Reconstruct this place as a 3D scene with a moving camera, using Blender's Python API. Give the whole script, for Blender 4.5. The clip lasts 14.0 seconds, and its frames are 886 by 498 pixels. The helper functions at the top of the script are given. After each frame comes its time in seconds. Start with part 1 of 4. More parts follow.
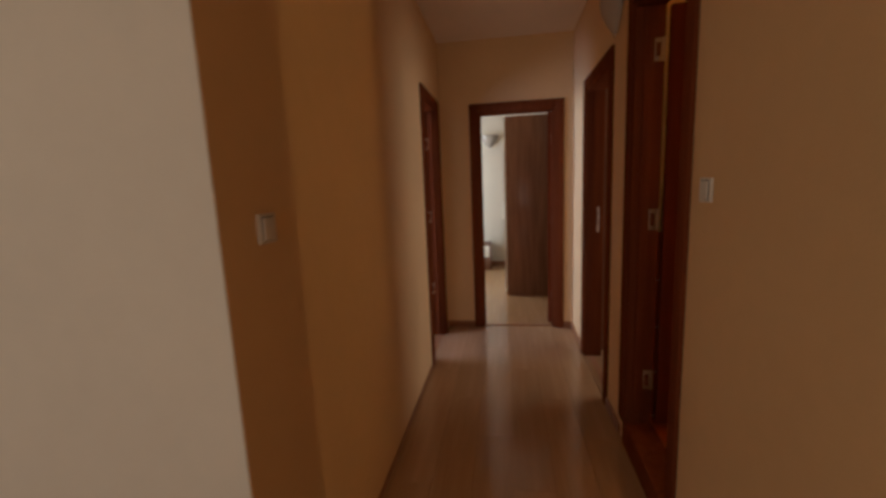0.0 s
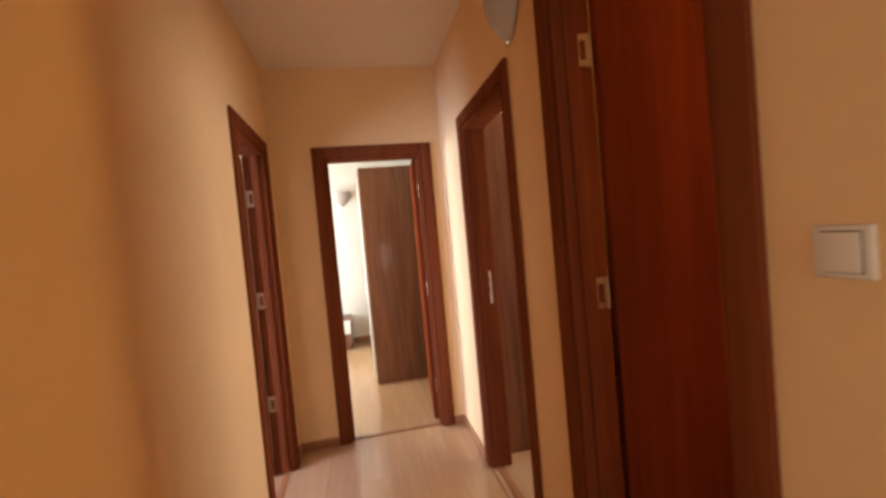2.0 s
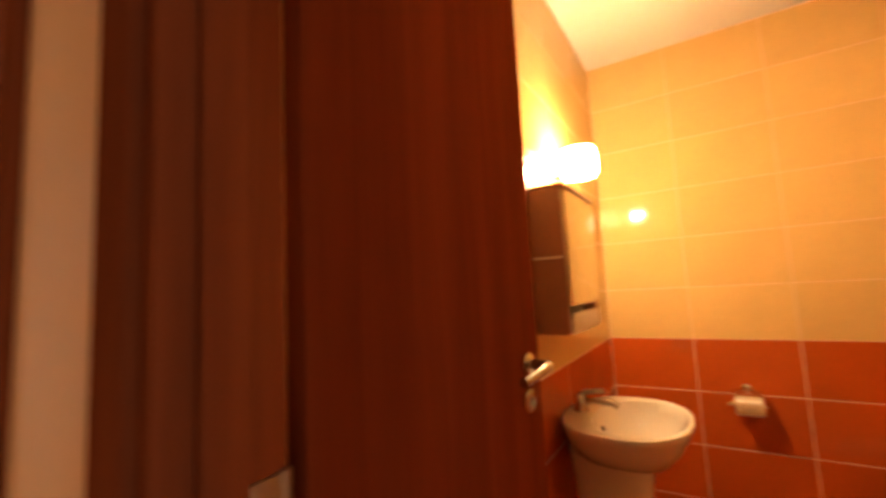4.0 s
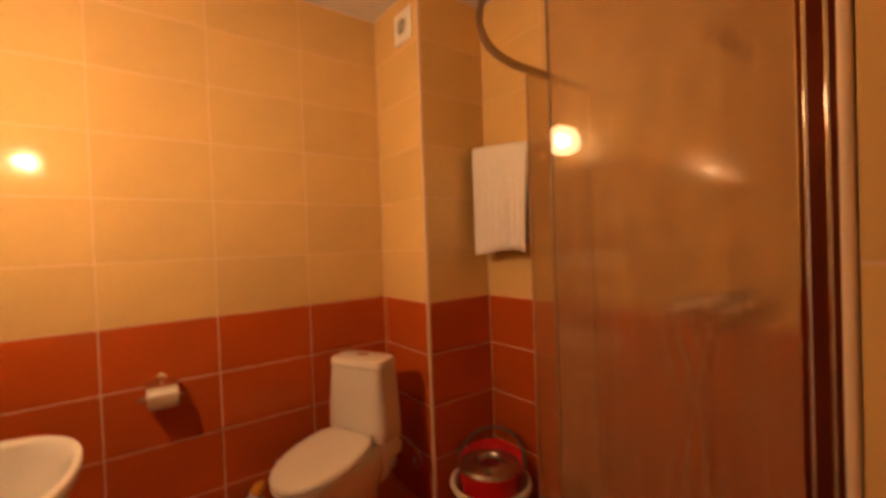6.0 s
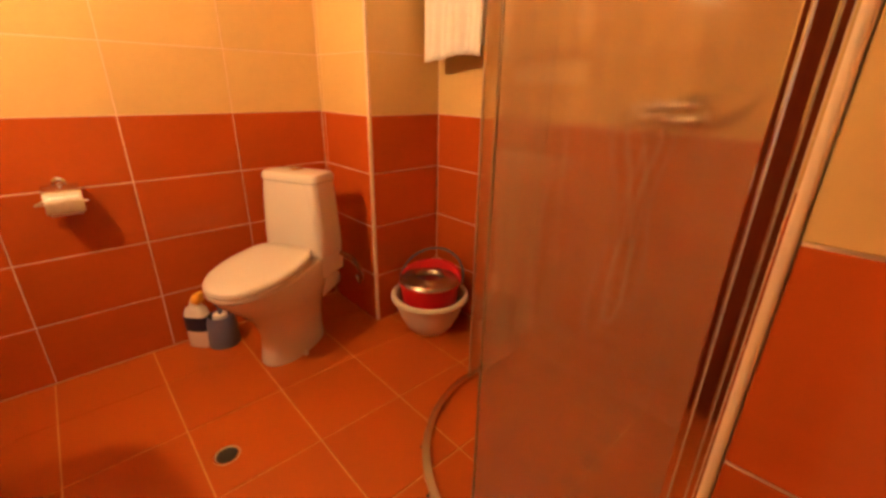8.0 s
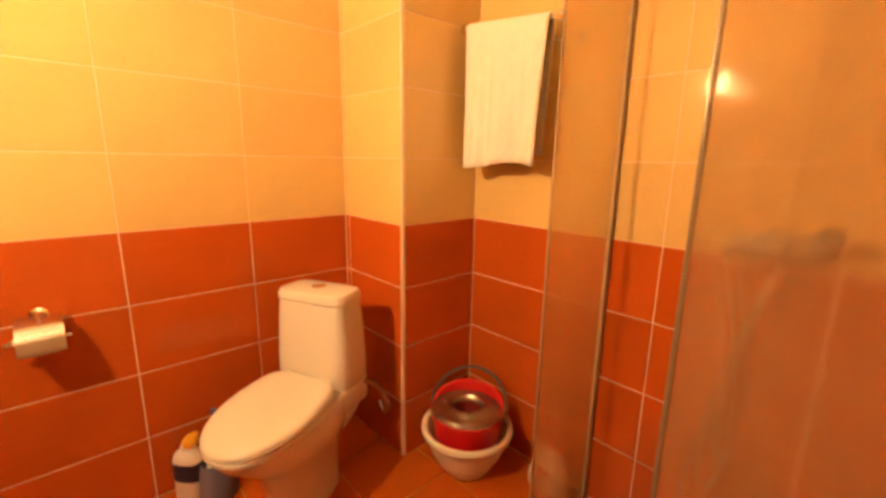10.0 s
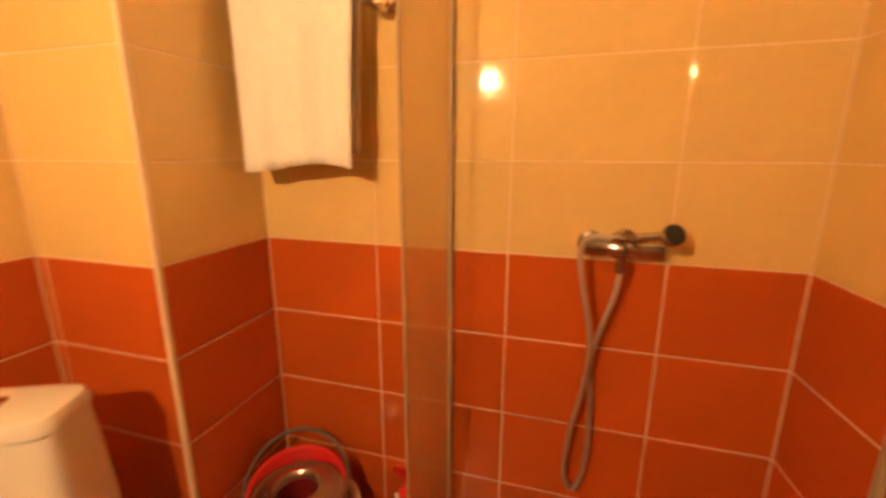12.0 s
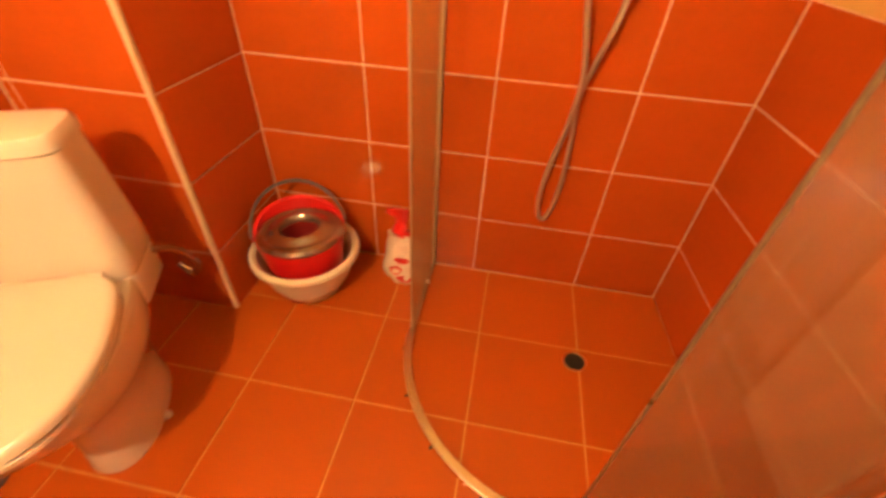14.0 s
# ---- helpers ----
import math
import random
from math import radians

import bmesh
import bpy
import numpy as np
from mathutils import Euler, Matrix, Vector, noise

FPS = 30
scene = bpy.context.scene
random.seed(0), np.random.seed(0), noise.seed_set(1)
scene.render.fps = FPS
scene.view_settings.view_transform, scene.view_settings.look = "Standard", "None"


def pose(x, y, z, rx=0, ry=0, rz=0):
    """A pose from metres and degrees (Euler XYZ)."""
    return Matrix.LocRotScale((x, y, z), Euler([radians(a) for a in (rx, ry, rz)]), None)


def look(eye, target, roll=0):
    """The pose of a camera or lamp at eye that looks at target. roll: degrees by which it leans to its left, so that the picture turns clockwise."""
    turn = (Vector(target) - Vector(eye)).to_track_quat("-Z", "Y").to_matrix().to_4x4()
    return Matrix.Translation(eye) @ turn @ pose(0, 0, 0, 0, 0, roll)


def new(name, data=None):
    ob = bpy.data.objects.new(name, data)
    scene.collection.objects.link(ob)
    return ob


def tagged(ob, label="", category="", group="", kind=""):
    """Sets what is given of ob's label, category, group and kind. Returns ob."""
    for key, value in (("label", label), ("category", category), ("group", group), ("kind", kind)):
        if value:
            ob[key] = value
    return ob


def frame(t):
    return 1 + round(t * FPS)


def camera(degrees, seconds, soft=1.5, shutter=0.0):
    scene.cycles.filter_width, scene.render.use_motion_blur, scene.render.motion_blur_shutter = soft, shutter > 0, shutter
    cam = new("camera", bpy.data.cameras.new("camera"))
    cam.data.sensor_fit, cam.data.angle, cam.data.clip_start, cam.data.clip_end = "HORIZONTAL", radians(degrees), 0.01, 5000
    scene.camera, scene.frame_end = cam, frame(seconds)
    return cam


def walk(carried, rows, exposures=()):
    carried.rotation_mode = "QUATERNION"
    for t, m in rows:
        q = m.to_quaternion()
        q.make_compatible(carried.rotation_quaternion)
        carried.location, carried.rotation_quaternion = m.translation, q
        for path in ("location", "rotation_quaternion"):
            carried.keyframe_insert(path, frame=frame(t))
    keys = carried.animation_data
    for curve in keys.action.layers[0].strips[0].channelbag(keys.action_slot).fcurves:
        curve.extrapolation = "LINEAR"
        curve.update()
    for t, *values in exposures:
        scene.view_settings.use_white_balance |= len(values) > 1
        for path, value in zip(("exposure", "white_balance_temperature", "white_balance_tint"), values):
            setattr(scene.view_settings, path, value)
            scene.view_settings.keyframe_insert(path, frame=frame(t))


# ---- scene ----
cam = camera(93.7, 14.0, soft=3.1, shutter=0.5)
PATH = [
    (0, (-0.908, -0.208, 1.281), (-1.213, 1.744, 0.971), -2.4),
    (0.5, (-0.924, 0.014, 1.273), (-0.987, 2.0, 1.048), -2.9),
    (1, (-0.932, 0.247, 1.302), (-0.83, 2.238, 1.141), -3.5),
    (1.5, (-0.977, 0.467, 1.307), (-0.776, 2.456, 1.239), -4.9),
    (2, (-0.959, 0.705, 1.303), (-0.57, 2.665, 1.233), -5.2),
    (2.2, (-0.918, 0.805, 1.293), (-0.6, 2.778, 1.22), -4.0),
    (4.3, (-0.412, 1.561, 1.294), (1.453, 2.26, 1.486), -4.0),
    (4.5, (-0.369, 1.569, 1.332), (1.581, 1.994, 1.46), -3.8),
    (5, (-0.221, 1.638, 1.369), (1.764, 1.396, 1.418), -2.3),
    (5.5, (-0.181, 1.521, 1.334), (1.7, 0.84, 1.307), -2.0),
    (5.8, (-0.142, 1.532, 1.299), (1.566, 0.492, 1.319), -2.4),
    (6, (-0.127, 1.504, 1.283), (1.474, 0.306, 1.253), -2.1),
    (6.1, (-0.122, 1.494, 1.253), (1.462, 0.276, 1.176), -1.7),
    (6.5, (-0.117, 1.473, 1.222), (1.341, 0.14, 0.91), -0.6),
    (7, (-0.117, 1.465, 1.168), (1.276, 0.151, 0.589), 0.6),
    (7.2, (-0.124, 1.446, 1.117), (1.256, 0.202, 0.377), 1.8),
    (9.5, (0.142, 1.372, 1.158), (1.526, 0.043, 0.595), -0.5),
    (10, (0.239, 1.336, 1.245), (1.678, 0.011, 0.828), 1.0),
    (10.5, (0.299, 1.329, 1.263), (1.665, -0.064, 0.824), 2.2),
    (11, (0.392, 1.307, 1.261), (1.572, -0.225, 0.75), 1.4),
    (11.5, (0.492, 1.217, 1.259), (1.346, -0.514, 0.735), 0.9),
    (12, (0.558, 1.126, 1.272), (1.107, -0.744, 0.819), 0.1),
    (12.5, (0.6, 1.129, 1.31), (0.606, -0.791, 0.749), -0.6),
    (13, (0.59, 1.166, 1.23), (0.67, -0.61, 0.314), 0.4),
    (13.2, (0.619, 1.207, 1.211), (0.675, -0.494, 0.16), 0.7),
    (13.5, (0.615, 1.222, 1.172), (0.668, -0.4, 0.003), 2.8),
    (14, (0.646, 1.244, 1.14), (0.867, -0.27, -0.148), 3.3),
]
walk(cam, [(t, look(eye, target, roll)) for t, eye, target, roll in PATH],
     [(0.0, -2.0, 6450, 12.0), (0.3, -1.5, 6500, 12.0), (0.5, -1.15, 6500, 12.0), (1.0, -0.75, 6500, 10.0), (1.5, -0.55, 6500, 10.3), (2.2, -0.5, 6500, 10.7),
      (4.3, -0.28, 6500, 18.0), (5.0, -0.5, 6500, 25.0), (5.5, -0.77, 6500, 25.0), (6.0, -0.95, 6500, 25.0), (6.5, -0.76, 6500, 25.0), (7.2, -0.37, 6500, 25.0),
      (9.3, 0.55, 6500, 10.0), (10.3, 0.3, 6500, 9.0), (11.0, 0.1, 6200, 8.0), (12.0, 0.18, 6200, 7.0), (12.5, 0.18, 6200, 6.0), (13.0, 0.22, 6300, 8.0),
      (13.4, 0.42, 6500, 9.0), (14.0, 0.8, 6500, 12.0)])

# ---------------------------------------------------------------- world and large lights
world = bpy.data.worlds.new("sky_world")
scene.world = world
world.use_nodes = True
wn = world.node_tree.nodes
sky = wn.new("ShaderNodeTexSky")
sky.sky_type = "NISHITA"
sky.sun_disc = False
sky.sun_elevation = radians(40)
sky.sun_rotation = radians(200)
wn["Background"].inputs["Strength"].default_value = 0.12
world.node_tree.links.new(sky.outputs["Color"], wn["Background"].inputs["Color"])


def window_light(name, at, target, w, h, watts, color):
    """Daylight that comes in through a window's opening."""
    data = bpy.data.lights.new(name, "AREA")
    data.shape, data.size, data.size_y = "RECTANGLE", w, h
    data.energy, data.color = watts, color
    ob = new(name, data)
    ob.matrix_world = look(at, target)
    return ob


DAY = (0.97, 0.97, 1.0)
DAY_COOL = (0.74, 0.88, 1.0)
DAY_WARM = (1.0, 0.95, 0.87)
window_light("window_light_entry", (-3.97, -1.55, 1.35), (0.0, -0.6, 1.0), 1.5, 1.5, 45.0, DAY_WARM)
# Fill light added to brighten the corridor's end wall; no such window known.
window_light("fill_light_entry_south", (-1.25, -3.47, 1.35), (-1.0, 3.0, 1.2), 1.5, 1.5, 52.0, DAY_WARM)
window_light("window_light_bedroom", (-3.28, 5.6, 1.3), (0.0, 5.6, 0.9), 1.6, 1.5, 230.0, DAY_COOL)
window_light("window_light_left_room", (-3.88, 2.6, 1.3), (0.0, 3.4, 1.0), 1.4, 1.4, 330.0, (0.50, 0.62, 1.0))
window_light("window_light_right_room", (2.18, 2.95, 1.3), (-2.0, 2.95, 1.0), 1.3, 1.4, 90.0, DAY)

# ---------------------------------------------------------------- materials


def material(name, color, rough=0.5, metal=0.0, vary=0.0, noise_scale=8.0, amount=0.15, bump=0.0, bump_scale=60.0,
             coat=0.0, stretch=(1, 1, 1), spec=0.5):
    """A principled material with two scales of variation and an optional fine relief."""
    m = bpy.data.materials.new(name)
    m.use_nodes = True
    nt = m.node_tree
    n, l = nt.nodes, nt.links
    b = n["Principled BSDF"]
    b.inputs["Roughness"].default_value = rough
    b.inputs["Metallic"].default_value = metal
    b.inputs["Coat Weight"].default_value = coat
    b.inputs["Coat Roughness"].default_value = 0.08
    b.inputs["Specular IOR Level"].default_value = spec
    tc = n.new("ShaderNodeTexCoord")
    mp = n.new("ShaderNodeMapping")
    mp.inputs["Scale"].default_value = stretch
    l.new(tc.outputs["Object"], mp.inputs["Vector"])
    coarse = n.new("ShaderNodeTexNoise")
    coarse.inputs["Scale"].default_value = noise_scale
    coarse.inputs["Detail"].default_value = 5
    fine = n.new("ShaderNodeTexNoise")
    fine.inputs["Scale"].default_value = noise_scale * 7.3
    fine.inputs["Detail"].default_value = 3
    l.new(mp.outputs["Vector"], coarse.inputs["Vector"])
    l.new(mp.outputs["Vector"], fine.inputs["Vector"])
    add = n.new("ShaderNodeMath")
    add.operation = "MULTIPLY_ADD"
    l.new(fine.outputs["Fac"], add.inputs[0])
    add.inputs[1].default_value = 0.5
    l.new(coarse.outputs["Fac"], add.inputs[2])
    rng = n.new("ShaderNodeMapRange")
    rng.inputs["From Min"].default_value = 0.35
    rng.inputs["From Max"].default_value = 1.15
    rng.inputs["To Min"].default_value = 1.0 - amount
    rng.inputs["To Max"].default_value = 1.0 + amount
    l.new(add.outputs[0], rng.inputs["Value"])
    hsv = n.new("ShaderNodeHueSaturation")
    hsv.inputs["Color"].default_value = (*color, 1)
    if vary:
        info = n.new("ShaderNodeObjectInfo")
        v = n.new("ShaderNodeMapRange")
        v.inputs["To Min"].default_value = 1.0 - vary
        v.inputs["To Max"].default_value = 1.0 + vary
        l.new(info.outputs["Random"], v.inputs["Value"])
        mul = n.new("ShaderNodeMath")
        mul.operation = "MULTIPLY"
        l.new(rng.outputs[0], mul.inputs[0])
        l.new(v.outputs[0], mul.inputs[1])
        l.new(mul.outputs[0], hsv.inputs["Value"])
    else:
        l.new(rng.outputs[0], hsv.inputs["Value"])
    l.new(hsv.outputs["Color"], b.inputs["Base Color"])
    rr = n.new("ShaderNodeMapRange")
    rr.inputs["To Min"].default_value = max(0.02, rough - 0.06)
    rr.inputs["To Max"].default_value = min(1.0, rough + 0.06)
    l.new(coarse.outputs["Fac"], rr.inputs["Value"])
    l.new(rr.outputs[0], b.inputs["Roughness"])
    if bump:
        bn = n.new("ShaderNodeTexNoise")
        bn.inputs["Scale"].default_value = bump_scale
        bn.inputs["Detail"].default_value = 4
        l.new(mp.outputs["Vector"], bn.inputs["Vector"])
        bp = n.new("ShaderNodeBump")
        bp.inputs["Strength"].default_value = bump
        bp.inputs["Distance"].default_value = 0.004
        l.new(bn.outputs["Fac"], bp.inputs["Height"])
        l.new(bp.outputs["Normal"], b.inputs["Normal"])
    return m


def wood(name, light, dark, rough=0.4, scale=9.0, along=(1, 1, 0.06), coat=0.15, vary=0.0):
    """Veneer or laminate: streaks drawn out along one axis, with finer pores."""
    m = material(name, light, rough, coat=coat, vary=vary, noise_scale=scale, amount=0.1, stretch=along)
    n, l = m.node_tree.nodes, m.node_tree.links
    n["Principled BSDF"].inputs["Specular IOR Level"].default_value = 0.0 if rough > 0.55 else 0.3
    hsv = [x for x in n if x.bl_idname == "ShaderNodeHueSaturation"][0]
    mp = [x for x in n if x.bl_idname == "ShaderNodeMapping"][0]
    st = n.new("ShaderNodeTexNoise")
    st.inputs["Scale"].default_value = scale * 2.2
    st.inputs["Detail"].default_value = 8
    st.inputs["Roughness"].default_value = 0.65
    st.inputs["Distortion"].default_value = 0.6
    l.new(mp.outputs["Vector"], st.inputs["Vector"])
    ramp = n.new("ShaderNodeValToRGB")
    ramp.color_ramp.elements[0].position = 0.35
    ramp.color_ramp.elements[0].color = (*dark, 1)
    ramp.color_ramp.elements[1].position = 0.68
    ramp.color_ramp.elements[1].color = (*light, 1)
    l.new(st.outputs["Fac"], ramp.inputs["Fac"])
    l.new(ramp.outputs["Color"], hsv.inputs["Color"])
    return m


def glass_material(name, tint, blur_share, haze_share, blur, film_color=(0.60, 0.41, 0.21), spread=0.45):
    """Thin pane: partly clear, partly blurred by limescale, with a gloss that grows at grazing angles."""
    m = bpy.data.materials.new(name)
    m.use_nodes = True
    nt = m.node_tree
    n, l = nt.nodes, nt.links
    n.remove(n["Principled BSDF"])
    out = n["Material Output"]
    tr = n.new("ShaderNodeBsdfTransparent")
    tr.inputs["Color"].default_value = (*tint, 1)
    soft_pass = n.new("ShaderNodeBsdfRefraction")
    soft_pass.inputs["Color"].default_value = (*tint, 1)
    soft_pass.inputs["IOR"].default_value = 1.12
    soft_pass.inputs["Roughness"].default_value = blur
    haze = n.new("ShaderNodeMixShader")
    haze.inputs["Fac"].default_value = 0.5
    for k, kind in enumerate(("ShaderNodeBsdfTranslucent", "ShaderNodeBsdfDiffuse")):
        film = n.new(kind)
        film.inputs["Color"].default_value = (*film_color, 1)
        l.new(film.outputs[0], haze.inputs[k + 1])
    gloss = n.new("ShaderNodeBsdfGlossy")
    gloss.inputs["Roughness"].default_value = 0.02
    tc = n.new("ShaderNodeTexCoord")
    drip = n.new("ShaderNodeMapping")
    drip.inputs["Scale"].default_value = (1, 1, 0.55)
    l.new(tc.outputs["Object"], drip.inputs["Vector"])
    ns = n.new("ShaderNodeTexNoise")
    ns.inputs["Scale"].default_value = 14
    ns.inputs["Detail"].default_value = 10
    ns.inputs["Roughness"].default_value = 0.68
    l.new(drip.outputs["Vector"], ns.inputs["Vector"])
    spots = n.new("ShaderNodeTexNoise")
    spots.inputs["Scale"].default_value = 55
    spots.inputs["Detail"].default_value = 3
    l.new(tc.outputs["Object"], spots.inputs["Vector"])
    ripple = n.new("ShaderNodeBump")
    ripple.inputs["Strength"].default_value = 0.15 if haze_share > 0.1 else 0.0
    ripple.inputs["Distance"].default_value = 0.0015
    l.new(spots.outputs["Fac"], ripple.inputs["Height"])
    l.new(ripple.outputs["Normal"], soft_pass.inputs["Normal"])
    mr = n.new("ShaderNodeMapRange")
    mr.inputs["From Min"].default_value = 0.3
    mr.inputs["From Max"].default_value = 0.75
    mr.inputs["To Min"].default_value = haze_share * (1 - spread)
    mr.inputs["To Max"].default_value = haze_share * (1 + spread)
    l.new(ns.outputs["Fac"], mr.inputs["Value"])
    mix0 = n.new("ShaderNodeMixShader")
    mix0.inputs["Fac"].default_value = blur_share
    l.new(tr.outputs[0], mix0.inputs[1])
    l.new(soft_pass.outputs[0], mix0.inputs[2])
    mix = n.new("ShaderNodeMixShader")
    l.new(mr.outputs[0], mix.inputs["Fac"])
    l.new(mix0.outputs[0], mix.inputs[1])
    l.new(haze.outputs[0], mix.inputs[2])
    lw = n.new("ShaderNodeLayerWeight")
    lw.inputs["Blend"].default_value = 0.5
    pw = n.new("ShaderNodeMath")
    pw.operation = "POWER"
    pw.inputs[1].default_value = 3.0
    l.new(lw.outputs["Facing"], pw.inputs[0])
    gm = n.new("ShaderNodeMath")
    gm.operation = "MULTIPLY_ADD"
    gm.inputs[1].default_value = 0.2
    gm.inputs[2].default_value = 0.07
    l.new(pw.outputs[0], gm.inputs[0])
    mix2 = n.new("ShaderNodeMixShader")
    l.new(gm.outputs[0], mix2.inputs["Fac"])
    l.new(mix.outputs[0], mix2.inputs[1])
    l.new(gloss.outputs[0], mix2.inputs[2])
    l.new(mix2.outputs[0], out.inputs["Surface"])
    return m


def emitter(name, color, strength):
    m = bpy.data.materials.new(name)
    m.use_nodes = True
    b = m.node_tree.nodes["Principled BSDF"]
    b.inputs["Base Color"].default_value = (0.9, 0.85, 0.75, 1)
    b.inputs["Emission Color"].default_value = (*color, 1)
    b.inputs["Emission Strength"].default_value = strength
    return m


WALL = material("painted_wall", (0.75, 0.485, 0.235), 0.75, amount=0.05, noise_scale=2.5, bump=0.25, bump_scale=140)
WALL_PALE = material("painted_wall_pale", (0.78, 0.71, 0.59), 0.75, amount=0.05, noise_scale=2.5, bump=0.25, bump_scale=140)
BATH_CEILING = material("bath_ceiling_paint", (0.66, 0.62, 0.56), 0.85, amount=0.05, noise_scale=3, bump=0.15, bump_scale=120)
CEILING = material("ceiling_paint", (0.80, 0.65, 0.52), 0.85, amount=0.04, noise_scale=3, bump=0.15, bump_scale=120)
TILE_RED = material("terracotta_tile", (0.43, 0.078, 0.0105), 0.09, vary=0.07, noise_scale=5, amount=0.12, bump=0.05, bump_scale=30, spec=0.45)
TILE_YELLOW = material("apricot_tile", (0.65, 0.436, 0.158), 0.06, vary=0.04, noise_scale=5, amount=0.08, bump=0.05, bump_scale=30, spec=0.36)
TILE_FLOOR = material("orange_floor_tile", (0.445, 0.091, 0.0072), 0.33, vary=0.05, noise_scale=3.5, amount=0.02, bump=0.05, bump_scale=45, spec=0.4)
GROUT = material("cream_grout", (0.74, 0.53, 0.32), 0.85, noise_scale=14, amount=0.18, bump=0.3, bump_scale=180)
FLOOR_GROUT = material("ochre_floor_grout", (0.62, 0.33, 0.10), 0.85, noise_scale=14, amount=0.22, bump=0.3, bump_scale=180)
TRIM_WHITE = material("cream_plastic_trim", (0.66, 0.50, 0.31), 0.5, noise_scale=9, amount=0.08, spec=0.25)
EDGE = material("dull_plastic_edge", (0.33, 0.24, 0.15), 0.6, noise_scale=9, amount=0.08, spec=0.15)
# Darker copy of the edge plastic, holding back lamp light by its colour.
EDGE_SHADED = material("shaded_plastic_edge", (0.18, 0.125, 0.07), 0.3, noise_scale=9, amount=0.1, spec=0.5)
DOOR = wood("mahogany_veneer", (0.22, 0.047, 0.0155), (0.165, 0.034, 0.0112), 0.56, 8.0, (1.0, 1.0, 0.05), 0.0)
FRAME = wood("cherry_frame", (0.20, 0.055, 0.020), (0.145, 0.037, 0.0135), 0.56, 9.0, (1.0, 1.0, 0.05), 0.0)
WARDROBE = wood("walnut_board", (0.26, 0.125, 0.076), (0.155, 0.066, 0.038), 0.45, 12.0, (1.0, 1.0, 0.05))
LAMINATE = wood("beech_laminate", (0.47, 0.275, 0.140), (0.41, 0.23, 0.110), 0.2, 7.0, (1.0, 0.06, 1.0), 0.3, vary=0.06)
BASEBOARD = wood("cherry_baseboard", (0.36, 0.15, 0.06), (0.27, 0.10, 0.038), 0.45, 9.0, (0.06, 0.06, 1.0))
CERAMIC = material("white_ceramic", (0.69, 0.63, 0.54), 0.1, noise_scale=4, amount=0.02, coat=0.5)
SEAT = material("white_plastic_seat", (0.67, 0.61, 0.52), 0.22, noise_scale=4, amount=0.02)
SWITCH = material("cream_switch_plastic", (0.68, 0.60, 0.49), 0.35, noise_scale=9, amount=0.04)
# Wardrobe fronts made white, with the window light put into their colour.
LIT_BOARD = material("lit_wardrobe_board", (0.78, 0.75, 0.70), 0.35, noise_scale=6, amount=0.03)
WHITE_PLASTIC = material("white_plastic", (0.80, 0.77, 0.70), 0.35, noise_scale=9, amount=0.04)
# Chrome darkened: the dark things it mirrors are put into its colour.
DIM_CHROME = material("dim_chrome", (0.50, 0.46, 0.42), 0.2, metal=1.0, noise_scale=16, amount=0.12)
CHROME = material("chrome", (0.80, 0.78, 0.75), 0.08, metal=1.0, noise_scale=12, amount=0.05)
ALU = material("satin_aluminium", (0.70, 0.66, 0.60), 0.25, metal=1.0, noise_scale=12, amount=0.06)
BRASS = material("pale_brass", (0.62, 0.52, 0.36), 0.33, metal=1.0, noise_scale=12, amount=0.08)
HOSE = material("ribbed_hose_metal", (0.46, 0.37, 0.29), 0.35, metal=0.6, noise_scale=30, amount=0.15, bump=0.4, bump_scale=300)
PALE_METAL = material("pale_plated_metal", (0.72, 0.64, 0.50), 0.5, metal=0.2, noise_scale=20, amount=0.1)
HINGE = material("dull_brass", (0.42, 0.31, 0.19), 0.45, metal=0.9, noise_scale=20, amount=0.15)
STEEL = material("dull_steel", (0.45, 0.41, 0.36), 0.25, metal=0.95, noise_scale=20, amount=0.12)
RED = material("red_plastic", (0.60, 0.010, 0.012), 0.32, noise_scale=8, amount=0.06)
# Shaded copy of the red plastic, for the inside of the wringer hole.
SHADED_RED = material("shaded_red_plastic", (0.16, 0.006, 0.006), 0.45, noise_scale=8, amount=0.1)
GREY_PLASTIC = material("grey_plastic", (0.10, 0.095, 0.09), 0.35, noise_scale=9, amount=0.08)
BASIN = material("off_white_plastic", (0.70, 0.64, 0.51), 0.4, noise_scale=9, amount=0.05)
BLACK = material("black_rubber", (0.012, 0.011, 0.010), 0.55, noise_scale=15, amount=0.2)
TOWEL = material("white_terry", (0.74, 0.69, 0.62), 0.95, noise_scale=40, amount=0.06, bump=0.5, bump_scale=420, spec=0.1)
PAPER = material("toilet_paper", (0.80, 0.75, 0.68), 0.9, noise_scale=30, amount=0.05, bump=0.4, bump_scale=200)
CARD = material("grey_card", (0.45, 0.36, 0.25), 0.9, noise_scale=20, amount=0.08)
BLUE = material("slate_blue_plastic", (0.14, 0.16, 0.27), 0.4, noise_scale=9, amount=0.08)
NAVY = material("navy_label", (0.012, 0.018, 0.05), 0.35, noise_scale=20, amount=0.2)
YELLOW_CAP = material("yellow_plastic", (0.78, 0.40, 0.03), 0.35, noise_scale=9, amount=0.05)
MIRROR = material("mirror_silver", (0.88, 0.88, 0.86), 0.02, metal=1.0, noise_scale=3, amount=0.01)
CABINET = material("brown_cabinet_board", (0.40, 0.20, 0.14), 0.4, noise_scale=6, amount=0.06)
SHOWER_GLASS = glass_material("hazy_shower_glass", (0.95, 0.89, 0.80), 0.6, 0.31, 0.16, (0.54, 0.35, 0.185), 0.25)
